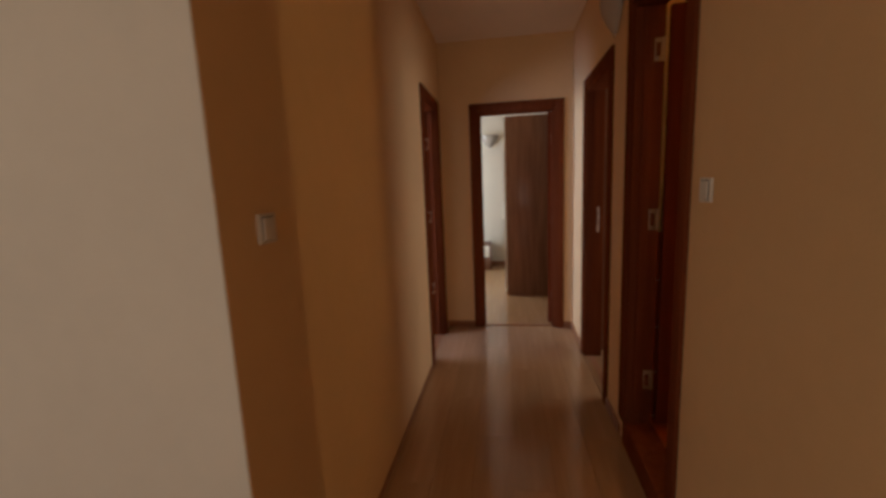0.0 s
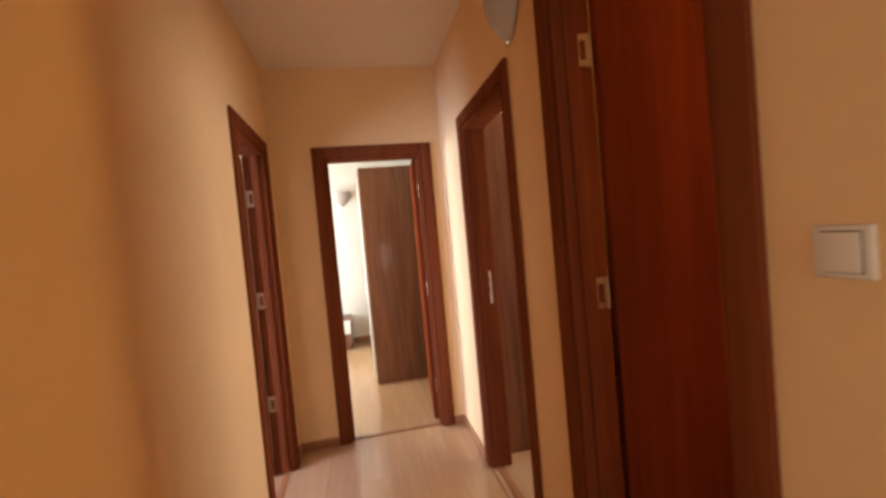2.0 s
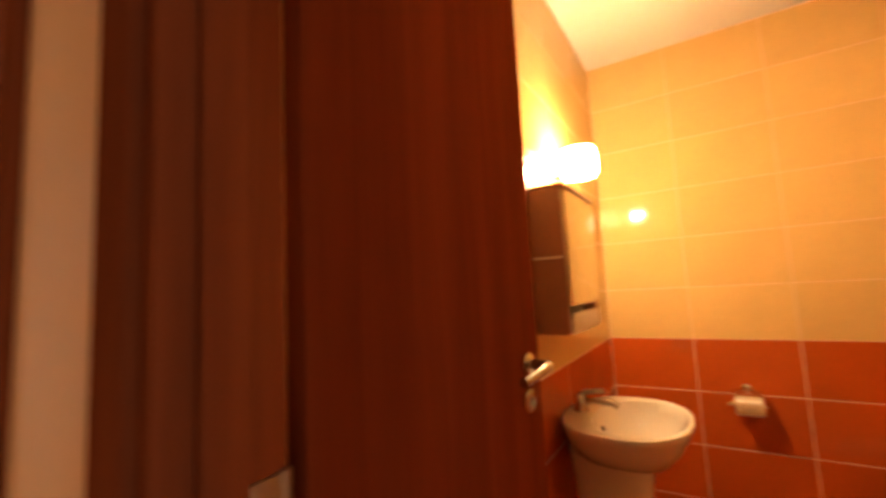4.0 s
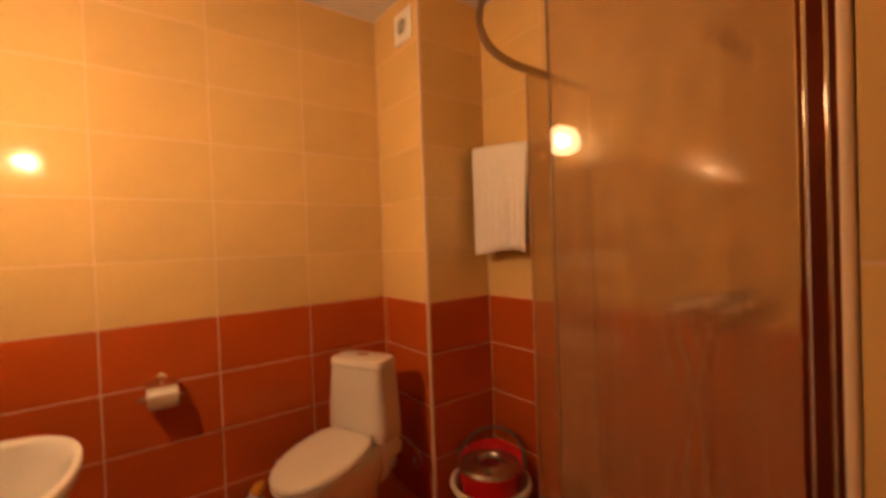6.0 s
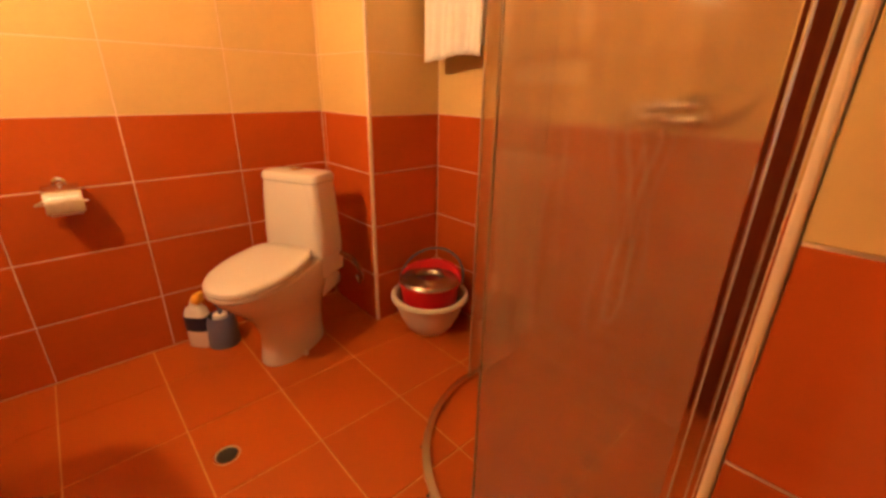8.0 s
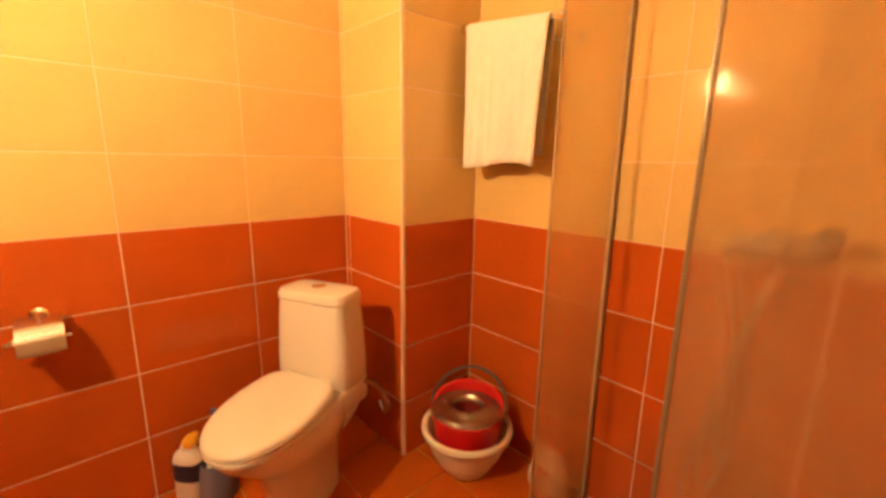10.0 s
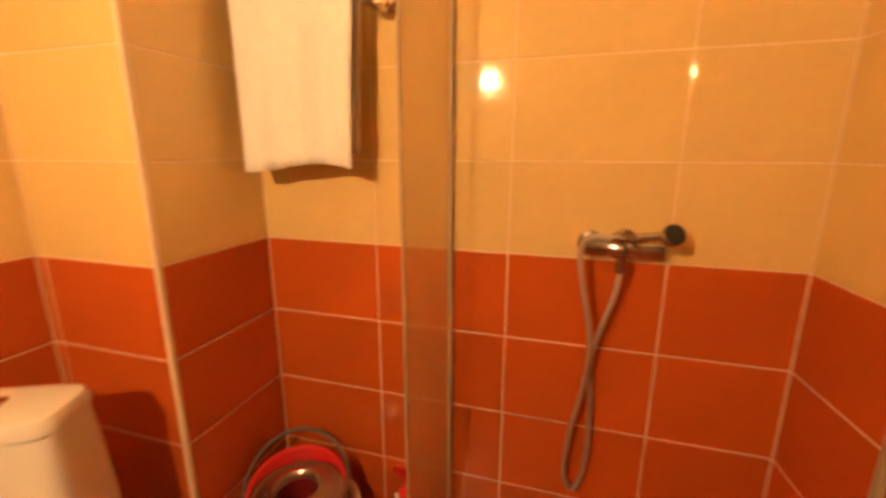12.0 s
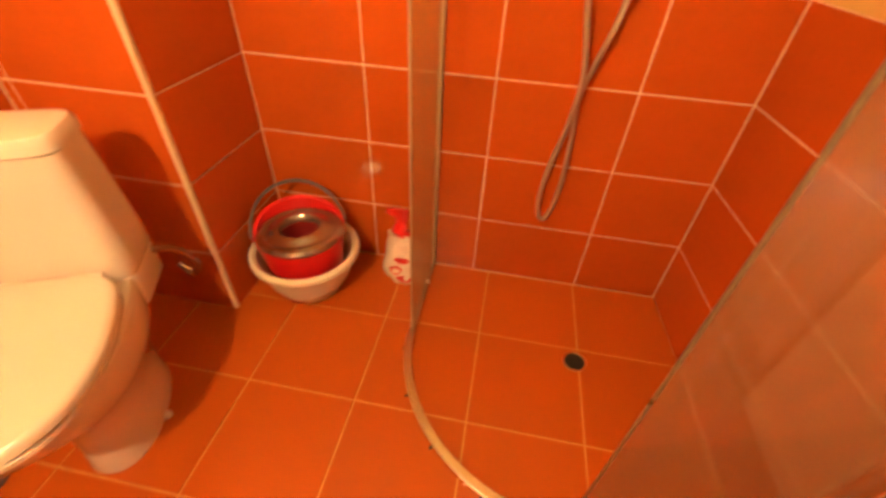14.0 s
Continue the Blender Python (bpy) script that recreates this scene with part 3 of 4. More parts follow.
def make_washbasin():
    s = thing("washbasin", pose(1.045, BY, 0.0), "white ceramic oval washbasin on a pedestal below the mirror cabinet", "sink")
    # local y is negative into the room
    def ring(rx, front, back, z, p=2.4):
        return [(x, -0.2 + y, z) for x, y, _ in oval(0, 0, rx, back, 0, 44, p, front)]
    outer = [ring(0.09, 0.09, 0.10, 0.712), ring(0.14, 0.13, 0.16, 0.728), ring(0.205, 0.17, 0.19, 0.785), ring(0.238, 0.19, 0.197, 0.83), ring(0.245, 0.195, 0.198, 0.845), ring(0.243, 0.193, 0.197, 0.853),
             ring(0.232, 0.182, 0.192, 0.856)]
    inner = [[(x, -0.225 + y, z) for x, y, _ in oval(0, 0, rx, ry * 0.85, 0, 44, 2.3, ry)] for rx, ry, z in ((0.205, 0.148, 0.848), (0.19, 0.137, 0.82), (0.15, 0.11, 0.775), (0.08, 0.06, 0.745), (0.022, 0.02, 0.74))]
    part("bowl", loft(outer + inner), CERAMIC, s)
    ped = [oval(0, -0.142, rx, ry, z, 32, 2.6) for rx, ry, z in ((0.118, 0.128, 0.0), (0.112, 0.122, 0.03), (0.094, 0.108, 0.2), (0.094, 0.110, 0.5), (0.108, 0.124, 0.66), (0.122, 0.135, 0.74))]
    part("pedestal", loft(ped), CERAMIC, s)
    part("drain_ring", lathe([(0.024, 0.0), (0.024, 0.004), (0.015, 0.005), (0.012, 0.0)], 20), CHROME, s, m=pose(0, -0.225, 0.7405))
    part("overflow", tube([(0, -0.105, 0.80), (0, -0.125, 0.797)], 0.009, 12), BLACK, s)
    f = thing("basin_tap", pose(1.045, BY - 0.052, 0.853), "chrome single-lever mixer tap on the washbasin", "tap")
    part("body", lathe([(0.026, 0.0), (0.026, 0.006), (0.022, 0.012), (0.021, 0.040), (0.023, 0.050), (0.015, 0.060)], 20), DIM_CHROME, f)
    part("spout", tube(spline([(0, 0, 0.026), (0, -0.05, 0.036), (0, -0.1, 0.034), (0, -0.125, 0.022)], 6), 0.011, 12), DIM_CHROME, f)
    lv = part("lever", tube(spline([(0, 0.0, 0.056), (0, -0.03, 0.066), (0, -0.085, 0.072)], 6), 0.008, 10, 1.6), DIM_CHROME, f)
    part("temperature_mark", box(-0.004, -0.026, 0.070, 0.004, -0.016, 0.0745, 0.001), BLUE, lv, "blue cold-water mark")


make_washbasin()


def make_mirror_cabinet():
    c = thing("mirror_cabinet", pose(0.80, BY, 1.14), "shallow beige cabinet with mirrored front and open lower shelf", "cabinet")
    w, d = 0.38, 0.105
    part("side_panel", box(0, -d, 0.0, 0.014, -0.002, 0.46, 0.003), CABINET, c)
    part("side_panel", box(w - 0.014, -d, 0.0, w, -0.002, 0.46, 0.003), CABINET, c)
    part("back_panel", box(0.014, -0.012, 0.0, w - 0.014, -0.002, 0.46, 0.001), CABINET, c)
    part("shelf", box(0.014, -d + 0.002, 0.0, w - 0.014, -0.012, 0.014, 0.003), WHITE_PLASTIC, c)
    part("shelf_rail", box(0.014, -d - 0.012, 0.0, w - 0.014, -d, 0.066, 0.006), WHITE_PLASTIC, c, "white front rail of the shelf")
    # Pale horizontal line on the side panel, drawn as a raised strip.
    part("side_strip", box(-0.004, -d + 0.004, 0.235, 0.0, -0.006, 0.243, 0.001), WHITE_PLASTIC, c, "pale strip across the cabinet side")
    part("shelf_back", box(0.016, -0.016, 0.015, w - 0.016, -0.0125, 0.089, 0.001), WHITE_PLASTIC, c)
    part("shelf", box(0.014, -d + 0.004, 0.09, w - 0.014, -0.012, 0.104, 0.003), CABINET, c)
    part("top_panel", box(-0.003, -d - 0.014, 0.46, w + 0.003, -0.002, 0.472, 0.003), CABINET, c)
    door = part("mirror_door", box(0.002, -d - 0.014, 0.094, w - 0.002, -d - 0.002, 0.452, 0.002), MIRROR, c, "mirrored cabinet door")
    part("edge_strip", box(0.0, -d - 0.016, 0.088, w, -d - 0.001, 0.0945, 0.001), CHROME, door)
    k = thing("soap_dish", pose(0.93, BY - 0.055, 1.1545), "white soap dish with a bar of soap on the shelf", "soap dish")
    part("dish", loft([oval(0, 0, 0.05, 0.035, 0.0, 28, 3), oval(0, 0, 0.06, 0.04, 0.016, 28, 3), oval(0, 0, 0.054, 0.036, 0.016, 28, 3), oval(0, 0, 0.045, 0.03, 0.004, 28, 3)]), WHITE_PLASTIC, k)
    part("soap", loft([oval(0, 0, 0.032, 0.02, 0.004, 24, 3), oval(0, 0, 0.038, 0.025, 0.014, 24, 3), oval(0, 0, 0.032, 0.02, 0.026, 24, 3)]), CERAMIC, k)
    g = thing("tumbler", pose(1.08, BY - 0.05, 1.1545), "small white plastic tumbler on the cabinet shelf", "cup")
    part("cup", lathe([(0.024, 0.0), (0.03, 0.068), (0.028, 0.068), (0.022, 0.004)], 22), WHITE_PLASTIC, g)


make_mirror_cabinet()


def make_lamp():
    l = thing("wall_lamp", pose(1.12, BY, 1.752), "lit wall lamp with frosted glass drum over the mirror cabinet", "lamp")
    part("back_plate", box(-0.045, -0.014, -0.045, 0.045, -0.001, 0.045, 0.006, 3), CHROME, l)
    shade = lathe([(0.028, -0.062), (0.050, -0.061), (0.062, -0.053), (0.067, -0.038), (0.069, 0.0), (0.066, 0.036), (0.060, 0.051), (0.050, 0.060), (0.047, 0.060)], 36, True, False)
    part("shade", shade, OPAL, l, "glowing frosted glass drum, open at its end", m=pose(0, -0.096, 0, 90, 0, 0))
    part("bulb", lathe([(0.006, -0.034), (0.014, -0.028), (0.024, -0.012), (0.028, 0.004), (0.024, 0.019), (0.013, 0.029), (0.003, 0.032)], 20), BULB, l, m=pose(0, -0.096, 0, 90, 0, 0))
    part("holder", lathe([(0.034, 0.0), (0.034, 0.012), (0.030, 0.022), (0.026, 0.034)], 24), CHROME, l, m=pose(0, -0.010, 0, 90, 0, 0))


make_lamp()


def make_paper_holder():
    h = thing("toilet_paper_holder", pose(BX, 1.43, 0.775), "chrome toilet paper holder with a nearly full roll", "paper holder")
    part("wall_rose", lathe([(0.022, 0.0), (0.022, 0.006), (0.012, 0.014), (0.007, 0.03)], 20), CHROME, h, m=pose(0, 0, 0, 0, -90, 0))
    part("wire_arm", tube(spline([(-0.02, 0, 0), (-0.05, 0, 0), (-0.066, 0.01, -0.02), (-0.07, 0.068, -0.052), (-0.07, 0.066, -0.058), (-0.07, -0.066, -0.058)], 6), 0.004, 8), CHROME, h)
    part("cover_flap", loft([[(-0.012, y, 0.0), (-0.05, y, -0.002), (-0.09, y, -0.015), (-0.117, y, -0.048), (-0.118, y, -0.085), (-0.116, y, -0.085), (-0.115, y, -0.050), (-0.088, y, -0.018), (-0.05, y, -0.005), (-0.012, y, -0.003)] for y in (-0.052, 0.052)]), ALU, h)
    r = part("paper_roll", lathe([(0.020, -0.044), (0.041, -0.044), (0.043, -0.041), (0.043, 0.041), (0.041, 0.044), (0.020, 0.044)], 28, False, False), PAPER, h, m=pose(-0.07, 0, -0.058, 90, 0, 0))
    part("core", lathe([(0.0205, -0.044), (0.0205, 0.044), (0.019, 0.044), (0.019, -0.044)], 20, False, False), CARD, r)


make_paper_holder()


def make_bottle():
    b = thing("cleaner_bottle", pose(1.842, 1.115, 0.0, 0, 0, 40) @ Matrix.Diagonal((1.18, 1.18, 1.12, 1)), "white toilet cleaner bottle with a dark label and a yellow cap", "bottle")
    part("body", loft([oval(0, 0, rx, ry, z, 28, 3) for rx, ry, z in ((0.040, 0.026, 0.0), (0.044, 0.029, 0.006), (0.044, 0.029, 0.14), (0.036, 0.026, 0.165), (0.02, 0.02, 0.18))]), WHITE_PLASTIC, b)
    part("label", loft([oval(0, 0, 0.0448, 0.0298, z, 28, 3) for z in (0.075, 0.138)], False, False), NAVY, b, "dark blue printed label")
    part("neck", tube(spline([(0, 0, 0.172), (0.0, 0, 0.188), (-0.008, 0, 0.200)], 6), 0.017, 14), WHITE_PLASTIC, b)
    part("cap", lathe([(0.021, 0.0), (0.021, 0.022), (0.014, 0.03), (0.010, 0.048), (0.006, 0.052)], 18), YELLOW_CAP, b, "yellow pointed cap", m=pose(-0.008, 0, 0.198, 0, -35, 0))
    s = thing("toilet_brush", pose(1.79, 1.035, 0.0), "slate-blue toilet brush standing in its plastic holder", "toilet brush")
    part("holder", lathe([(0.064, 0.0), (0.067, 0.006), (0.060, 0.12), (0.052, 0.145), (0.048, 0.145), (0.055, 0.11), (0.058, 0.01)], 26), BLUE, s)
    part("bristles", lathe([(0.03, 0.05), (0.038, 0.09), (0.03, 0.15)], 20), WHITE_PLASTIC, s)
    part("handle", tube(spline([(0, 0, 0.1), (0.006, -0.004, 0.2), (0.014, -0.008, 0.29), (0.016, -0.01, 0.34)], 5), 0.0085, 10), BLUE, s)


make_bottle()


def make_bin():
    b = thing("waste_bin", pose(1.0, 1.69, 0.0), "small black plastic waste bin in front of the washbasin pedestal", "bin")
    part("body", lathe([(0.072, 0.0), (0.076, 0.004), (0.088, 0.185), (0.085, 0.185), (0.074, 0.01)], 32), BLACK, b)
    part("rim", lathe([(0.084, 0.184), (0.091, 0.186), (0.092, 0.194), (0.086, 0.198), (0.083, 0.19)], 32, False, False), BLACK, b)
    part("lid", lathe([(0.087, 0.196), (0.08, 0.205), (0.05, 0.211), (0.01, 0.212)], 32), BLACK, b)


make_bin()


def make_bucket():
    b = thing("washing_bowl", pose(1.284, 0.222, 0.0) @ Matrix.Diagonal((1, 1, 1.30, 1)), "off-white round plastic washing bowl on the tiles, holding a mop bucket", "bowl")
    part("bowl", lathe([(0.095, 0.0), (0.104, 0.004), (0.145, 0.06), (0.168, 0.116), (0.181, 0.122), (0.188, 0.132), (0.186, 0.143), (0.176, 0.148), (0.163, 0.142), (0.141, 0.06), (0.100, 0.008)], 44), BASIN, b)
    r = thing("mop_bucket", pose(1.292, 0.216, 0.0095, 0, 0, 33) @ Matrix.Diagonal((1.08, 1.08, 1.03, 1)), "bright red plastic mop bucket with a grey wringer ring and handle", "bucket")
    n = 44
    rings = []
    for rad, z, lift in ((0.105, 0.0, 0), (0.110, 0.005, 0), (0.127, 0.17, 0), (0.133, 0.225, 0.40), (0.139, 0.228, 0.48), (0.139, 0.235, 0.48), (0.130, 0.231, 0.46), (0.124, 0.17, 0), (0.106, 0.008, 0)):
        rings.append([(rad * math.cos(2 * math.pi * i / n), rad * math.sin(2 * math.pi * i / n), z + lift * 0.10 * max(0.0, -math.sin(2 * math.pi * i / n)) ** 0.7) for i in range(n)])
    part("body", loft(rings), RED, r)
    w = part("wringer_ring", lathe([(0.056, -0.014), (0.058, 0.014), (0.066, 0.024), (0.080, 0.022), (0.092, 0.010), (0.104, 0.008), (0.118, 0.015), (0.130, 0.011), (0.136, 0.0), (0.132, -0.010), (0.10, -0.008), (0.07, -0.014), (0.058, -0.05)], 44, False, False),
             STEEL, r, "grey metallic wringer ring with a round hole", m=pose(0.0, 0.006, 0.236, 4, 0, 0))
    # Shade down in the hole is painted as a darker red.
    part("cup", lathe([(0.0565, 0.0), (0.050, -0.10), (0.03, -0.105)], 32, False, True), SHADED_RED, w, "red wringer cup, its hole's shade in the colour")
    arc = [(0.145 * math.cos(a), -0.02 - 0.135 * math.sin(a), 0.232 + 0.100 * math.sin(a)) for a in (math.pi * k / 24 for k in range(25))]
    part("handle", tube(arc, 0.0055, 10), GREY_PLASTIC, r, "grey bail handle")
    for x in (-0.143, 0.143):
        part("handle_lug", box(x - 0.005, -0.032, 0.220, x + 0.005, -0.010, 0.244, 0.004), GREY_PLASTIC, r)


make_bucket()


def make_bag():
    b = thing("detergent_bag", pose(0.955, 0.115, 0.0), "crumpled clear detergent bag with red print beside the shower glass", "bag")
    rnd = random.Random(5)

    def crumple(sizes, rough, lean):
        rings = []
        for rx, ry, z in sizes:
            sx, sy = rnd.uniform(-1, 1) * rough * 0.05, rnd.uniform(-1, 1) * rough * 0.04
            rings.append([(x * (1 + rough * rnd.uniform(-1, 1)) + sx + lean * z, y * (1 + rough * rnd.uniform(-1, 1)) + sy, max(0.0, z + (0.012 * rough * rnd.uniform(-1, 1) if z else 0)))
                          for x, y, _ in oval(0, 0, rx, ry, 0, 20, 2.3)])
        return rings

    part("pouch", loft(crumple(((0.040, 0.030, 0.0), (0.062, 0.044, 0.015), (0.068, 0.048, 0.05), (0.064, 0.046, 0.09), (0.062, 0.042, 0.13), (0.050, 0.036, 0.165), (0.044, 0.030, 0.20), (0.034, 0.024, 0.225)), 0.2, 0.05)), BAG_CLEAR, b)
    part("neck", loft(crumple(((0.036, 0.026, 0.216), (0.026, 0.017, 0.24), (0.018, 0.010, 0.262), (0.020, 0.009, 0.283), (0.034, 0.010, 0.305), (0.038, 0.006, 0.335)), 0.28, 0.05)), RED, b, "red gathered top of the bag")
    for cx, z0, w, h in ((-0.012, 0.045, 0.030, 0.016), (0.020, 0.085, 0.022, 0.020), (-0.004, 0.135, 0.026, 0.012)):
        part("print_patch", loft([[(cx + w * math.cos(t) * (1 + 0.2 * math.sin(3 * t)), y, z0 + h * math.sin(t)) for t in (k * math.tau / 14 for k in range(14))] for y in (0.047, 0.0525)]), RED, b, "red printed patch")


make_bag()


def make_towel_rail():
    t = thing("towel_rail", pose(1.46, 0, 1.735, 0, -6, 0) @ pose(-1.46, 0, -1.755), "chrome double towel rail fixed to the tiled shower wall", "towel rail")
    for z, y in ((1.755, 0.115), (1.70, 0.07)):
        part("bar", tube([(1.02, y, z), (1.465, y, z)], 0.007, 12), CHROME, t)
    for x in (1.03, 1.46):
        part("bracket", tube(spline([(x, 0.002, 1.72), (x, 0.05, 1.715), (x, 0.085, 1.735), (x, 0.115, 1.755)], 5), 0.008, 10), CHROME, t)
        part("rose", lathe([(0.024, 0.0), (0.024, 0.007), (0.014, 0.014)], 20), CHROME, t, m=pose(x, 0.0005, 1.72, -90, 0, 0))
        part("knob", lathe([(0.004, -0.018), (0.015, -0.012), (0.019, 0.0), (0.015, 0.012), (0.004, 0.018)], 16), CHROME, t, m=pose(x, 0.115, 1.755, 0, 90, 0))
        part("knob", lathe([(0.004, -0.018), (0.015, -0.012), (0.019, 0.0), (0.015, 0.012), (0.004, 0.018)], 16), CHROME, t, m=pose(x, 0.07, 1.70, 0, 90, 0))


make_towel_rail()


def make_towel():
    """Hangs over the front bar in soft folds, thick, with a hem."""
    bm = bmesh.new()
    x0, x1, nx = 1.075, 1.435, 36
    path = [(0.100, 1.27)] + [(0.101 - 0.0008 * k, 1.27 + 0.47 * k / 14) for k in range(1, 15)] + [(0.104, 1.763), (0.115, 1.7695), (0.126, 1.763)] + [(0.132 + 0.0006 * k, 1.745 - 0.515 * k / 18) for k in range(19)]
    rows = []
    for i in range(nx + 1):
        u = i / nx
        row = []
        for y, z in path:
            drop = max(0.0, 1.755 - z)
            pinch = 1.0 - 0.10 * min(1.0, drop / 0.5)
            x = 0.5 * (x0 + x1) + (u - 0.5) * (x1 - x0) * pinch + 0.02 * drop * (1 if u > 0.5 else -0.6)
            fold = (0.011 * math.sin(u * 16 + 0.6) + 0.006 * math.sin(u * 33 + 1.0)) * min(1.0, drop / 0.3)
            row.append(bm.verts.new((x, y + fold * (1 if y > 0.115 else 0.3), z + 0.012 * math.sin(u * 5) * min(1, drop / 0.4))))
        rows.append(row)
    for a, b in zip(rows, rows[1:]):
        for j in range(len(path) - 1):
            bm.faces.new((a[j], b[j], b[j + 1], a[j + 1])).smooth = True
    for v in bm.verts:
        v.co.z -= max(0.0, min(1.0, (v.co.z - 1.25) / 0.4)) * (0.02 + 0.105 * (1.46 - v.co.x))
    ob = tagged(part("towel", bm, TOWEL), "white terry hand towel hanging folded over the chrome rail", "towel")
    mod = ob.modifiers.new("thickness", "SOLIDIFY")
    mod.thickness = 0.006
    mod.offset = 0
    return ob


make_towel()


def make_mixer():
    m = thing("shower_mixer", pose(0.415, 0.0, 1.045), "chrome shower mixer with a flexible hose and a black-faced handset", "shower mixer")
    part("body", lathe([(0.012, -0.095), (0.021, -0.09), (0.022, -0.05), (0.019, -0.03), (0.024, -0.02), (0.025, 0.02), (0.019, 0.03), (0.022, 0.05), (0.021, 0.09), (0.012, 0.095)], 22), DIM_CHROME, m, m=pose(0, 0.055, 0, 0, 90, 0))
    for x in (-0.075, 0.075):
        part("wall_rose", lathe([(0.032, 0.0), (0.031, 0.006), (0.018, 0.014), (0.015, 0.05)], 22), DIM_CHROME, m, m=pose(x, 0.001, 0, -90, 0, 0))
    part("lever", tube(spline([(0, 0.06, 0.02), (0, 0.075, 0.036), (0, 0.11, 0.046), (0, 0.15, 0.050)], 5), 0.010, 12, 1.7), DIM_CHROME, m)
    part("hub", lathe([(0.024, 0.0), (0.024, 0.016), (0.017, 0.026)], 20), DIM_CHROME, m, m=pose(0, 0.055, 0.016))
    part("outlet", lathe([(0.013, 0.0), (0.013, -0.022), (0.016, -0.024), (0.016, -0.044), (0.008, -0.046)], 16), DIM_CHROME, m, m=pose(0, 0.06, -0.016))
    part("hose", tube(spline([(0.0, 0.06, -0.058), (0.01, 0.066, -0.12), (0.035, 0.06, -0.22), (0.050, 0.04, -0.32), (0.040, 0.028, -0.45), (0.038, 0.03, -0.60), (0.052, 0.034, -0.70),
                              (0.075, 0.04, -0.728), (0.096, 0.045, -0.67), (0.090, 0.05, -0.54), (0.064, 0.062, -0.38), (0.058, 0.075, -0.24), (0.088, 0.085, -0.09), (0.098, 0.09, -0.01), (0.08, 0.10, 0.03), (0.03, 0.105, 0.033)], 8), 0.0072, 10), HOSE, m, "ribbed metal shower hose")
    h = part("handset", tube(spline([(0.035, 0.105, 0.033), (-0.01, 0.105, 0.035), (-0.05, 0.105, 0.04), (-0.08, 0.105, 0.045)], 5), 0.011, 12), DIM_CHROME, m)
    part("handset_head", lathe([(0.012, -0.02), (0.022, -0.012), (0.026, 0.0), (0.026, 0.008), (0.023, 0.011)], 26), DIM_CHROME, h, m=pose(-0.092, 0.110, 0.046, -62, 0, 14))
    part("spray_face", lathe([(0.0235, 0.009), (0.0235, 0.013), (0.016, 0.015)], 26), BLACK, h, "black rubber spray face", m=pose(-0.092, 0.110, 0.046, -62, 0, 14))
    part("holder", box(-0.03, 0.05, 0.012, 0.0, 0.115, 0.024, 0.004), DIM_CHROME, m)
    k = thing("shower_bracket", pose(0.358, 0.0, 1.86), "small chrome handset bracket high on the shower wall", "bracket")
    part("rose", lathe([(0.022, 0.0), (0.022, 0.008), (0.012, 0.014), (0.010, 0.035)], 18), DIM_CHROME, k, m=pose(0, 0.001, 0, -90, 0, 0))
    part("cradle", lathe([(0.012, -0.022), (0.02, -0.02), (0.022, 0.02), (0.016, 0.022)], 18), DIM_CHROME, k, m=pose(0, 0.05, 0, 20, 0, 0))


make_mixer()


def make_drain(x, y, z=0.0):
    d = thing("floor_drain", pose(x, y, z), "round floor drain sunk into the tiles with a dark grate", "drain", group="floor drains")
    part("rim", lathe([(0.041, 0.0005), (0.041, 0.002), (0.037, 0.003), (0.032, 0.001)], 28, False, False), ALU, d)
    part("grate", lathe([(0.033, 0.0008), (0.029, 0.0016), (0.01, 0.0012), (0.002, 0.001)], 28), BLACK, d)
    return d


make_drain(0.318, 0.367)
make_drain(1.112, 1.228)

# quadrant shower enclosure
SL, SR, SH = 0.865, 0.50, 1.885


def quadrant(off=0.0, a0=0.0, a1=1.0, n=26):
    """Part of the enclosure's line in plan: from the south wall up, round the bend and back to the west wall."""
    c = SL - SR
    straight, arc = c, SR * math.pi / 2
    total = 2 * straight + arc
    pts = []
    for i in range(n + 1):
        s = (a0 + (a1 - a0) * i / n) * total
        if s < straight:
            pts.append((SL + off, s))
        elif s < straight + arc:
            a = (s - straight) / SR
            pts.append((c + (SR + off) * math.cos(a), c + (SR + off) * math.sin(a)))
        else:
            pts.append((c - (s - straight - arc), SL + off))
    return pts


def sheet_along(pts, z0, z1, half):
    """An upright sheet of some thickness along a line in plan."""
    rings = []
    for i, p in enumerate(pts):
        q0, q1 = Vector(pts[max(i - 1, 0)]), Vector(pts[min(i + 1, len(pts) - 1)])
        d = (q1 - q0).normalized()
        nrm = Vector((-d.y, d.x)) * half
        a, b = Vector(p) + nrm, Vector(p) - nrm
        rings.append([(a.x, a.y, z0), (b.x, b.y, z0), (b.x, b.y, z1), (a.x, a.y, z1)])
    return loft(rings)


